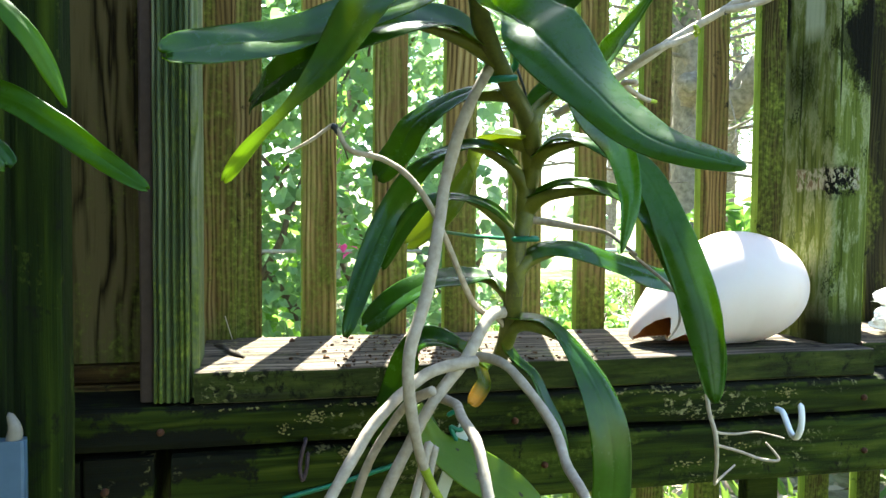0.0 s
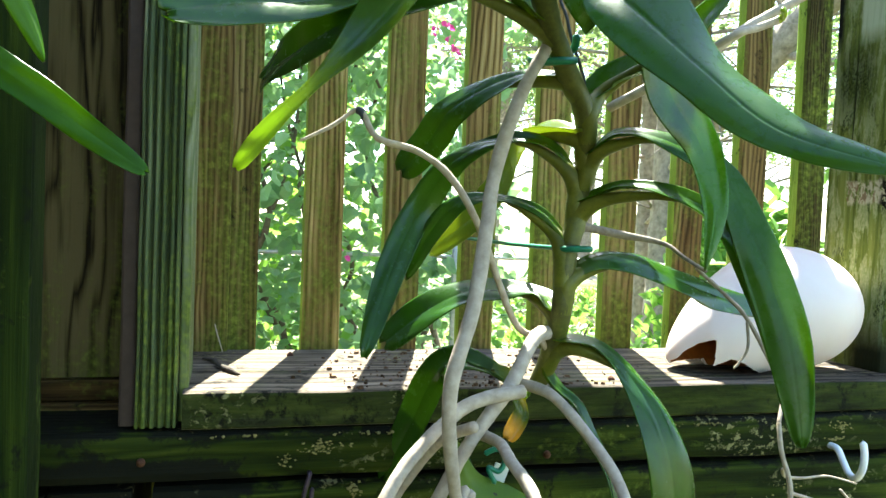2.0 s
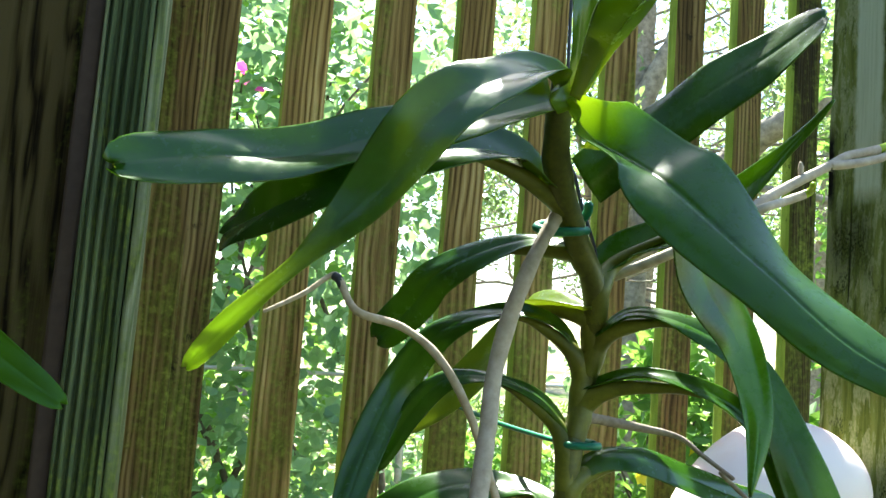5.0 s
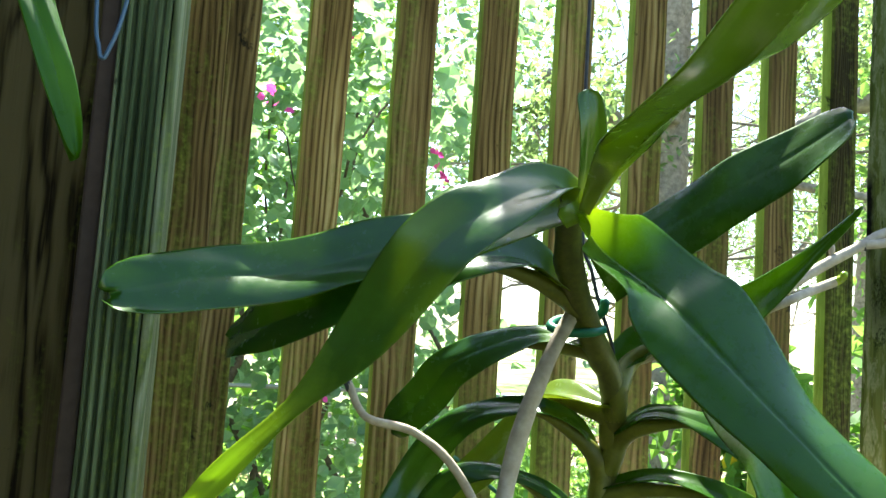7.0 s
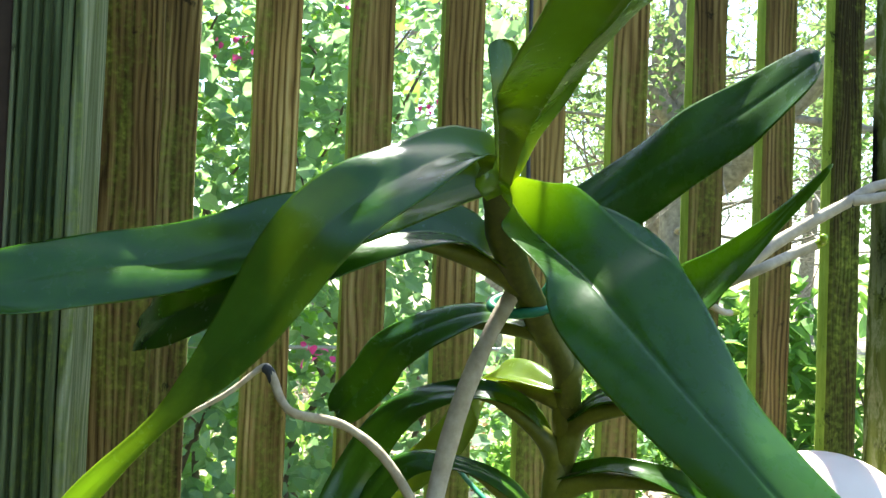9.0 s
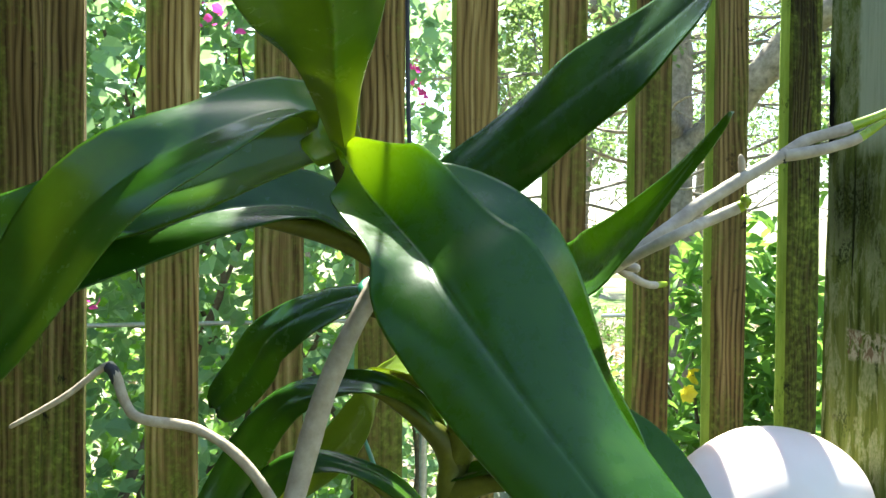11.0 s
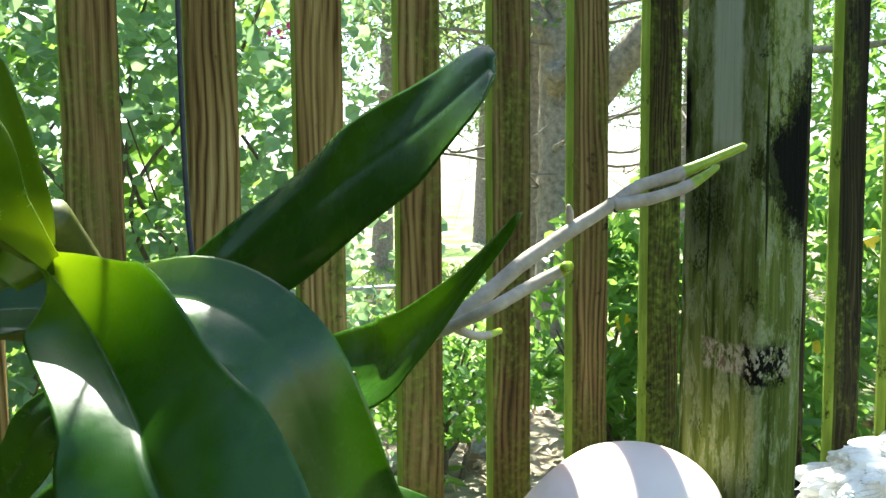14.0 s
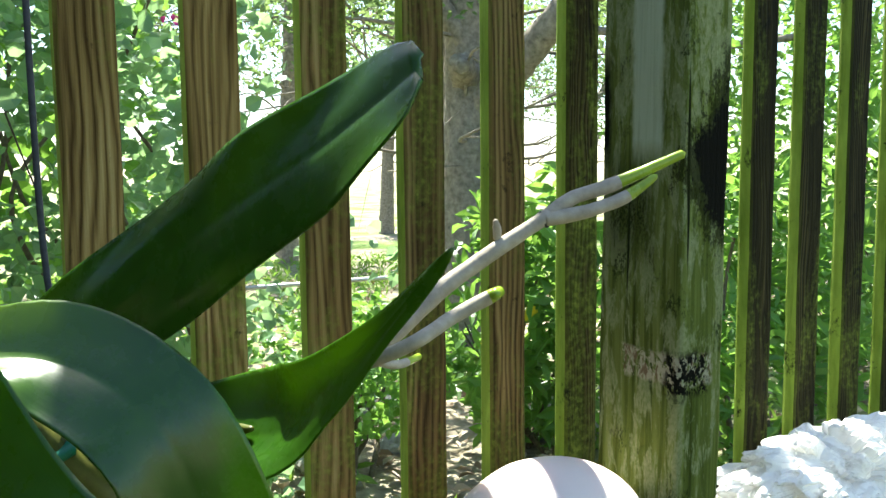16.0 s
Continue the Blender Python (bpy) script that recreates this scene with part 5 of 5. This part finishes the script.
part("leaf", strap_leaf("leaf", ((0.112, -0.312, 0.982), (0.122, -0.311, 0.964), (0.146, -0.309, 0.948), (0.182, -0.306, 0.922), (0.205, -0.304, 0.898)), 0.034, (0.1, -0.8, 0.6), (0.2, -0.85, 0.5), M["leaf_spotted"], rows=24, shape=(0.4, 0.7, 1.0, 1.0, 0.9), fold=0.15), orchid)
part("aerial_root", tube("aerial_root", ((0.113, -0.322, 0.970), (0.104, -0.330, 0.945), (0.096, -0.334, 0.915), (0.088, -0.337, 0.880)), [0.0034, 0.003], M["root"], n=24, knobs=0.2), orchid)
part("aerial_root", tube("aerial_root", ((0.118, -0.318, 0.966), (0.112, -0.322, 0.940), (0.106, -0.326, 0.912), (0.100, -0.330, 0.876)), [0.003, 0.0028], M["root"], n=24, knobs=0.2), orchid)
part("aerial_root", tube("aerial_root", ((0.340, -0.322, 0.925), (0.352, -0.312, 0.926), (0.372, -0.300, 0.931)), [0.0013, 0.0007], M["root_old"], n=16), orchid)
part("aerial_root", tube("aerial_root", ((0.273, -0.305, 1.104), (0.300, -0.300, 1.086), (0.316, -0.300, 1.072), (0.331, -0.300, 1.051), (0.347, -0.302, 1.021), (0.336, -0.315, 1.001)), [0.0012, 0.0015, 0.0015, 0.0014], M["root_dark"], n=40, knobs=0.2), orchid)
part("aerial_root", tube("aerial_root", ((0.318, -0.300, 1.068), (0.321, -0.298, 1.050), (0.317, -0.296, 1.040), (0.313, -0.295, 1.035)), [0.0012, 0.0007], M["root_dark"], n=24), orchid)
part("plant_tie", tube("plant_tie", ((0.206, -0.284, 1.114), (0.199, -0.286, 1.114), (0.190, -0.280, 1.1135), (0.189, -0.268, 1.113), (0.196, -0.262, 1.113), (0.206, -0.266, 1.1135), (0.207, -0.277, 1.114)), 0.0022, M["tie"], n=40, sides=8), orchid, "dark green plastic tie round the stem")
part("plant_tie", tube("plant_tie", ((0.190, -0.278, 1.1135), (0.186, -0.190, 1.113), (0.192, -0.090, 1.113), (0.1995, -0.001, 1.113)), 0.0016, M["tie"], n=30, sides=8), orchid, "dark green plastic tie to the fence")
part("plant_tie", tube("plant_tie", ((0.181, -0.300, 1.234), (0.171, -0.306, 1.232), (0.159, -0.302, 1.231), (0.155, -0.290, 1.234), (0.165, -0.282, 1.238), (0.177, -0.287, 1.238), (0.182, -0.296, 1.243), (0.181, -0.301, 1.249)), 0.0026, M["tie"], n=44, sides=8), orchid, "dark green plastic tie round the stem")
part("cord", tube("cord", ((0.196, -0.283, 1.196), (0.192, -0.292, 1.222), (0.182, -0.284, 1.262), (0.177, -0.274, 1.32), (0.177, -0.272, 1.6), (0.177, -0.272, 2.2)), 0.0011, M["cord"], n=50, sides=6), orchid, "thin dark hanging cord")
stake = part("plant_label", board("plant_label", (-0.0052, -0.0008, -0.038), (0.0052, 0.0008, 0.036), M["stake"], steps=8, r=0.0005), orchid, "pale plastic plant label stake")
for v in stake.data.vertices:
    v.co = Matrix.Rotation(math.radians(20), 3, "Y") @ v.co + Vector((0.1365, -0.287, 0.938))
part("plant_tie", tube("plant_tie", ((0.131, -0.304, 0.985), (0.138, -0.306, 0.988), (0.144, -0.305, 0.982), (0.140, -0.306, 0.974), (0.133, -0.305, 0.976), (0.137, -0.306, 0.967)), 0.0018, M["tie"], n=40, sides=6), orchid, "dark green tie wire")

# the second orchid, mostly out of view, on the mossy post
orchid_two = thing("orchid", "second orchid with long green leaves by the mossy post", "orchid")
part("stem", tube("stem", ((-0.185, -0.330, 1.05), (-0.188, -0.352, 1.15), (-0.180, -0.372, 1.25), (-0.170, -0.390, 1.36)), [0.008, 0.009, 0.009, 0.007], M["stem"], n=40, sides=12, knobs=0.3), orchid_two)
part("leaf", strap_leaf("leaf", ((-0.180, -0.372, 1.195), (-0.140, -0.400, 1.194), (-0.110, -0.414, 1.178), (-0.085, -0.424, 1.160), (-0.060, -0.430, 1.143)), 0.0145, (0.1, -0.98, 0.1), (0.2, -0.97, 0.15), M["leaf_near"], fold=0.2, notch=0.15, shape=(0.9, 1.0, 1.0, 0.95, 0.75, 0.5)), orchid_two)
part("leaf", strap_leaf("leaf", ((-0.182, -0.368, 1.252), (-0.155, -0.425, 1.254), (-0.136, -0.440, 1.240), (-0.121, -0.440, 1.226), (-0.111, -0.440, 1.213), (-0.103, -0.440, 1.198), (-0.097, -0.440, 1.183)), 0.0105, (0.1, -0.7, 0.7), (0.4, -0.85, 0.3), M["leaf_near"], fold=0.25, notch=0.0, shape=(0.9, 1.0, 1.0, 1.0, 0.85, 0.3)), orchid_two)
part("leaf", strap_leaf("leaf", ((-0.186, -0.355, 1.160), (-0.165, -0.370, 1.172), (-0.150, -0.376, 1.166), (-0.140, -0.380, 1.155)), 0.016, (0.1, -0.5, 0.8), (0.5, -0.8, 0.2), M["leaf_low"], rows=18), orchid_two)
part("leaf", strap_leaf("leaf", ((-0.150, -0.400, 1.345), (-0.116, -0.422, 1.356), (-0.090, -0.438, 1.340), (-0.073, -0.446, 1.305), (-0.0615, -0.450, 1.270)), 0.0145, (0.1, -0.5, 0.8), (0.5, -0.8, 0.2), M["leaf_near"], notch=0.0, shape=(0.9, 1.0, 1.0, 0.9, 0.7, 0.35)), orchid_two)
tagged(new("wire_hanger", tube("wire_hanger", ((-0.098, -0.250, 2.0), (-0.095, -0.250, 1.5), (-0.091, -0.252, 1.385), (-0.0875, -0.253, 1.360), (-0.0855, -0.253, 1.355), (-0.083, -0.253, 1.359), (-0.077, -0.252, 1.385), (-0.069, -0.250, 1.46), (-0.064, -0.250, 1.6), (-0.060, -0.250, 2.0)), 0.0011, M["blue_plastic"], n=70, sides=8)), "thin blue wire hanger loop", "hanger")

# ---------------------------------------------------------------- the garden behind
EYE0 = np.array((0.10, -0.62, 1.25))


def toward(az, el, dist):
    """A place in the garden by its bearing from the walk."""
    a, e = radians(az), radians(el)
    return EYE0 + dist * np.array((math.sin(a) * math.cos(e), math.cos(a) * math.cos(e), math.sin(e)))


def vine_hedge():
    ob = thing("vine_hedge", "sunlit climbing vine hedge with pink bracts behind the fence", "hedge")
    rng = np.random.default_rng(5)
    for k in range(16):
        x0 = rng.uniform(-1.9, 0.8)
        y0 = rng.uniform(1.75, 2.3)
        pts = [(x0, y0, 0.0)]
        for j in range(6):
            pts.append((pts[-1][0] + rng.uniform(-0.22, 0.22), y0 + rng.uniform(-0.2, 0.2), pts[-1][2] + rng.uniform(0.28, 0.42)))
        part("branch", tube("branch", pts, [0.018, 0.012, 0.006, 0.004], M["branch"], n=40, sides=7, knobs=0.3, seed=k), ob)
    n = 34000
    c = np.stack([rng.uniform(-2.4, 1.5, n), 1.35 + 1.2 * rng.random(n) ** 1.1, rng.uniform(0.02, 3.0, n)], 1)
    keep = []
    for p in c:
        d = noise.noise(Vector((p[0] * 2.3, p[1] * 1.6, p[2] * 2.3))) + 0.5 * noise.noise(Vector((p[0] * 6, p[1] * 4, p[2] * 6)))
        edge = (p[0] - 0.72) * 2.6 if p[0] > 0.72 else 0.0
        keep.append(d > -0.34 + edge and p[2] < 0.95 + p[1] * 0.75 + 0.1 * d)
    c = c[np.array(keep)]
    clusters = [np.array(p) for p in ((0.35, 1.9, 2.12), (0.645, 1.9, 1.805), (0.685, 1.9, 1.735), (0.005, 1.9, 1.91))] + [toward(az, el, 1.95) for az, el in ((-0.3, 14.7), (4.1, -6.5), (-8.9, -4.3))]
    for p in clusters[:4]:
        along = (p - EYE0) / np.linalg.norm(p - EYE0)
        off = c - EYE0
        reach = off @ along
        c = c[(np.linalg.norm(off - reach[:, None] * along, axis=1) > 0.06) | (reach > np.linalg.norm(p - EYE0))]
    m = len(c)
    nn = rng.normal(size=(m, 3)) * 0.8 + np.array((0.0, -0.35, 0.75))
    back = np.stack([rng.uniform(-3.0, 0.75, 6000), rng.uniform(2.3, 3.1, 6000), rng.uniform(0.02, 3.3, 6000)], 1)
    back = back[back[:, 2] < 0.95 + back[:, 1] * 0.72]
    tagged(part("back_foliage", leaf_cloud("back_foliage", back, rng.normal(size=(len(back), 3)) + np.array((0.0, -0.2, 0.8)), rng.uniform(0.06, 0.12, len(back)), M["shrub_leaf"], 0.8, 6), ob), "", "", "", "stuff")
    ob2 = part("foliage", leaf_cloud("foliage", c, nn, rng.uniform(0.024, 0.050, m) + 0.030 * rng.random(m) ** 4 + 0.012 * np.clip(c[:, 2] - 1.2, 0.0, 1.0), M["vine_leaf"], 0.86, 3), ob)
    tagged(ob2, "", "", "", "stuff")
    part("tendril", tube("tendril", ((0.13, 1.30, 1.66), (0.16, 1.29, 1.53), (0.20, 1.28, 1.39), (0.235, 1.28, 1.28)), 0.0022, M["twig"], n=24, sides=6, knobs=0.3), ob, "thin dry hanging vine")
    part("seed_pod", leaf_cloud("seed_pod", [(0.178, 1.285, 1.43), (0.19, 1.27, 1.475)], [(0.2, -1, 0.1), (-0.2, -1, 0.2)], [0.045, 0.05], M["vine_leaf"], 0.95, 8), ob, "pale round hanging leaves")
    cc, cn = [], []
    for k, p in enumerate(clusters):
        j = 7 + k % 4
        cc.append(p + rng.normal(size=(j, 3)) * (0.026 if k < 4 else 0.018))
        cn.append(rng.normal(size=(j, 3)) + np.array((0, -1.0, 0.2)))
    cc, cn = np.concatenate(cc), np.concatenate(cn)
    tagged(part("blossom", leaf_cloud("blossom", cc, cn, rng.uniform(0.014, 0.030, len(cc)), M["pink"], 0.8, 40), ob, "magenta-pink bract clusters"), "", "", "", "stuff")


def shrub(name, label, centre, size, count, leaf, aspect, mat, seed, flowers=(), stems=7):
    ob = thing(name, label, "shrub")
    rng = np.random.default_rng(seed)
    c = np.array(centre, float)
    s = np.array(size, float)
    for k in range(stems):
        top = c + s * rng.uniform(-0.7, 0.7, 3)
        foot = np.array((c[0] + rng.uniform(-0.2, 0.2) * s[0], c[1] + rng.uniform(-0.2, 0.2) * s[1], 0.0))
        part("branch", tube("branch", (foot, foot * 0.45 + top * 0.55 + rng.normal(size=3) * 0.05, top), [0.014, 0.009, 0.004], M["branch"], n=18, sides=6, knobs=0.2, seed=k), ob)
    q = rng.normal(size=(count, 3))
    q /= np.linalg.norm(q, axis=1, keepdims=True)
    q = c + q * s * (rng.random((count, 1)) ** 0.45)
    q = q[q[:, 2] > 0.03]
    ok = np.array([noise.noise(Vector(p * 2.6) + Vector((seed, 0, 0))) + 0.4 * noise.noise(Vector(p * 7)) > -0.22 for p in q])
    q = q[ok]
    nn = rng.normal(size=(len(q), 3)) * 0.7 + np.array((0, -0.2, 0.8))
    tagged(part("foliage", leaf_cloud("foliage", q, nn, rng.uniform(0.7, 1.3, len(q)) * leaf, mat, aspect, seed), ob), "", "", "", "stuff")
    for k, p in enumerate(flowers):
        petals = np.array([p + 0.022 * np.array((math.cos(a), -0.3, math.sin(a))) for a in np.linspace(0, 2 * math.pi, 6)[:5]])
        nrm = np.array([(-0.4 * math.cos(a), -1, -0.4 * math.sin(a)) for a in np.linspace(0, 2 * math.pi, 6)[:5]])
        part("flower", leaf_cloud("flower", petals, nrm, np.full(5, 0.05), M["yellow"], 0.8, 60 + k), ob, "yellow trumpet flower")
    return ob


def tree(name, label, foot, height, radius, limbs, crown, count, leaf, seed, lean=(0, 0), twigs=0):
    """A trunk, limbs given as control points, and a loose crown of small leaves."""
    ob = thing(name, label, "tree")
    rng = np.random.default_rng(seed)
    fx, fy = foot
    part("trunk", tube("trunk", ((fx, fy, -0.05), (fx + lean[0] * 0.3, fy + lean[1] * 0.3, height * 0.35), (fx + lean[0] * 0.6, fy, height * 0.7), (fx + lean[0], fy + lean[1], height)),
                       [radius * 1.35, radius * 1.0, radius * 0.9, radius * 0.7], M["bark"], n=60, sides=20, knobs=0.16, seed=seed), ob)
    for k, (pts, r) in enumerate(limbs):
        part("limb", tube("limb", pts, [r, r * 0.85, r * 0.6], M["bark"], n=40, sides=12, knobs=0.2, seed=seed + k), ob)
    if twigs:
        verts, faces = [], []
        for k in range(twigs):
            z0 = height * rng.uniform(0.3, 0.95)
            a = rng.uniform(0, 2 * math.pi)
            reach = rng.uniform(0.9, 2.4)
            start = np.array((fx + lean[0] * z0 / height, fy + lean[1] * z0 / height, z0))
            end = start + np.array((math.cos(a) * reach, math.sin(a) * reach, rng.uniform(-0.3, 0.9)))
            mid = (start + end) / 2 + rng.normal(size=3) * 0.18
            for ctrl, r in (((start, mid, end), 0.017), ((mid, (mid + end) / 2 + rng.normal(size=3) * 0.15, mid + rng.normal(size=3) * 0.6), 0.008), ((end, end + rng.normal(size=3) * 0.2, end + rng.normal(size=3) * 0.5), 0.006)):
                me = tube("twig", ctrl, [r, r * 0.7, r * 0.35], M["bark"], n=10, sides=5, knobs=0.3, seed=k)
                o = len(verts)
                verts += [tuple(v.co) for v in me.vertices]
                faces += [tuple(i + o for i in p.vertices) for p in me.polygons]
                bpy.data.meshes.remove(me)
        tagged(part("twiggery", mesh_of("twiggery", verts, faces, M["bark"]), ob), "", "", "", "stuff")
    groups = []
    for (cx, cy, cz, sx, sy, sz), share in crown:
        m = int(count * share)
        q = rng.normal(size=(m, 3))
        q /= np.linalg.norm(q, axis=1, keepdims=True)
        q = np.array((cx, cy, cz)) + q * np.array((sx, sy, sz)) * rng.random((m, 1)) ** 0.5
        groups.append(q)
    q = np.concatenate(groups)
    ok = np.array([noise.noise(Vector(p * 1.1) + Vector((seed, 3, 0))) + 0.6 * noise.noise(Vector(p * 3.3)) > 0.0 for p in q])
    q = q[ok]
    tagged(part("crown", leaf_cloud("crown", q, rng.normal(size=(len(q), 3)) + np.array((0, 0, 0.6)), rng.uniform(0.6, 1.3, len(q)) * leaf, M["tree_leaf"], 0.5, seed), ob), "", "", "", "stuff")
    return ob


vine_hedge()
yel = [toward(35.4, -8.6, 3.6), toward(50.6, -2.5, 3.4), toward(47.7, -9.3, 3.4), toward(32.4, -10.5, 3.5), toward(32.8, -9.3, 3.7)]
shrub("flowering_shrub", "glossy green shrub with yellow trumpet flowers", toward(35.5, -9, 3.9), (0.42, 0.4, 0.75), 1500, 0.13, 0.34, M["shrub_leaf"], 11, yel[:1] + yel[3:])
shrub("flowering_shrub", "glossy green shrub with yellow trumpet flowers", toward(49.5, -8, 3.7), (0.75, 0.4, 0.8), 2200, 0.12, 0.34, M["shrub_leaf"], 12, yel[1:3])
shrub("low_shrub", "small-leaved low green shrub", toward(22.5, -12, 3.6), (0.55, 0.45, 0.33), 2600, 0.055, 0.6, M["shrub_leaf"], 13)
shrub("low_shrub", "small-leaved low green shrub", toward(29.0, -14, 5.2), (0.8, 0.5, 0.4), 2200, 0.06, 0.6, M["shrub_leaf"], 14)
shrub("low_shrub", "rough green shrub at the lawn's edge", toward(62, -6, 5.5), (1.5, 1.0, 1.2), 3500, 0.09, 0.5, M["shrub_leaf"], 15)
shrub("low_shrub", "dense green shrub beside the hedge", (-2.6, 2.6, 0.9), (0.9, 0.8, 1.1), 3500, 0.07, 0.6, M["shrub_leaf"], 16)
shrub("tall_shrub", "tall loose green shrub past the post", toward(55, 6, 6.2), (1.9, 1.0, 1.9), 6500, 0.085, 0.5, M["shrub_leaf"], 18, (), 9)
t1 = toward(31.0, 0, 6.2)
knot = toward(30.6, 8.3, 6.0)
up = lambda az, el, d: tuple(toward(az, el, d))
oak = tree("oak_tree", "rough-barked oak with a sawn stub and low limb", (t1[0], t1[1]), 5.2, 0.17,
           [((up(31.3, 5.5, 6.2), up(33.5, 7.0, 6.1), up(36.5, 10.5, 5.9), up(40, 14, 5.8), up(46, 17, 5.6)), 0.13),
            ((up(31.0, 9.5, 6.2), up(29.0, 12.5, 6.2), up(26.5, 15.5, 6.1), up(22, 18, 6.0)), 0.085),
            ((up(31.0, 15, 6.2), up(33.0, 19, 6.3), up(36, 25, 6.4)), 0.09),
            ((up(37, 11, 5.9), up(42, 10, 5.6), up(48, 9, 5.4), up(54, 9.5, 5.2)), 0.03)],
           [((t1[0] - 1.3, t1[1], 2.9, 1.7, 1.3, 0.62), 0.36), ((t1[0] + 1.9, t1[1] - 0.3, 3.4, 2.0, 1.6, 1.3), 0.36), ((t1[0] + 1.6, t1[1], 5.2, 2.0, 1.8, 1.3), 0.28)], 19000, 0.07, 21, (0, 0), 26)
part("stub", tube("stub", (up(30.9, 7.6, 6.15), up(30.6, 8.2, 5.95), up(30.5, 8.4, 5.86)), [0.12, 0.095, 0.07], M["bark"], n=20, sides=16, knobs=0.35), oak, "sawn pale stub")
t2 = toward(29.0, 0, 6.8)
tree("young_tree", "thin dark tree trunk beside the oak", (t2[0], t2[1]), 3.4, 0.07, [((up(28.9, 6, 6.8), up(28.0, 11, 6.8), up(26.5, 17, 6.7)), 0.035)], [((t2[0] - 0.6, t2[1], 3.3, 1.2, 1.0, 0.9), 1.0)], 2600, 0.06, 22, (0, 0), 14)
for k, (az, d, h) in enumerate(((-14, 9.5, 4.5), (5, 11, 5.0), (18, 13, 5.5), (44, 12, 5.5), (60, 9, 5.0), (25, 19, 5.0), (33, 21, 6.0), (39, 18, 5.0))):
    t = toward(az, 0, d)
    tree("garden_tree", "leafy garden tree at the far side of the lawn", (t[0], t[1]), h, 0.14, [((t[0], t[1], h * 0.5), (t[0] + 0.9, t[1] - 0.3, h * 0.8), (t[0] + 1.6, t[1] - 0.5, h)) and (((t[0], t[1], h * 0.5), (t[0] + 0.9, t[1] - 0.3, h * 0.8), (t[0] + 1.6, t[1] - 0.5, h)), 0.06)],
         [((t[0], t[1], h * 0.95, 2.6, 2.0, 1.9), 0.6), ((t[0] + 0.8, t[1], h * 0.62, 2.0, 1.6, 1.0), 0.4)], 9000, 0.11, 30 + k, (0.3, 0.2), 18)

# wire fence in the garden
wf = thing("wire_fence", "grey metal wire fence along the hedge", "fence")
part("top_bar", tube("top_bar", ((-2.2, 1.56, 1.02), (0.0, 1.56, 1.02), (1.3, 1.56, 1.02)), 0.006, M["wire"], n=8, sides=8), wf)
for x in (-2.0, -0.7, 0.62):
    part("post", tube("post", ((x, 1.475, 0.0), (x, 1.475, 0.6), (x, 1.475, 1.06)), 0.011, M["wire"], n=6, sides=8), wf)

# stones, fallen leaves and grass
def stones():
    rng = np.random.default_rng(9)
    for k, (az, el, w) in enumerate(((35.9, -15.7, 0.16), (34.0, -15.2, 0.12), (24.5, -14.5, 0.14), (26.5, -16.5, 0.12), (39.0, -16.0, 0.15), (20.5, -17.5, 0.13), (44.5, -14.5, 0.15))):
        d = 1.2 / math.tan(radians(-el)) / math.cos(0)
        p = toward(az, el, d)
        bm = bmesh.new()
        bmesh.ops.create_icosphere(bm, subdivisions=3, radius=1.0)
        for v in bm.verts:
            r = 1 + 0.35 * noise.noise(v.co * 1.4 + Vector((k * 5, 0, 0))) + 0.12 * noise.noise(v.co * 4)
            v.co = Vector((p[0] + v.co.x * r * w, p[1] + v.co.y * r * w * 0.8, 0.03 + max(-0.06, v.co.z * r * w * 0.55)))
        me = bpy.data.meshes.new("stone")
        bm.to_mesh(me)
        bm.free()
        me.materials.append(M["stone"])
        tagged(new("stone", me), "grey garden stone among dry leaves", "stone", "garden stones")


stones()


def scatter():
    rng = np.random.default_rng(17)
    n = 9000
    p = np.stack([rng.uniform(-3.5, 8.0, n), 0.3 + 9.0 * rng.random(n) ** 1.3, rng.uniform(0.03, 0.06, n)], 1)
    nn = rng.normal(size=(n, 3)) * 0.4 + np.array((0, 0, 1.0))
    tagged(new("fallen_leaves", leaf_cloud("fallen_leaves", p, nn, rng.uniform(0.04, 0.10, n), M["litter"], 0.55, 2)), "dry brown and grey fallen leaves", "leaf litter", "", "stuff")
    n = 12000
    p = np.stack([rng.uniform(-3.5, 9.0, n), 0.5 + 11.0 * rng.random(n) ** 1.2, np.full(n, 0.07)], 1)
    ok = np.array([noise.noise(Vector((q[0] * 0.8, q[1] * 0.8, 5))) > -0.15 for q in p])
    p = p[ok]
    m = len(p)
    ang = rng.uniform(0, 2 * math.pi, m)
    nn = np.stack([np.cos(ang), np.sin(ang), rng.uniform(-0.2, 0.5, m)], 1)
    tagged(new("grass", leaf_cloud("grass", p, nn, rng.uniform(0.06, 0.16, m), M["grass"], 0.22, 4)), "thin sunlit grass and weeds", "grass", "", "stuff")


scatter()
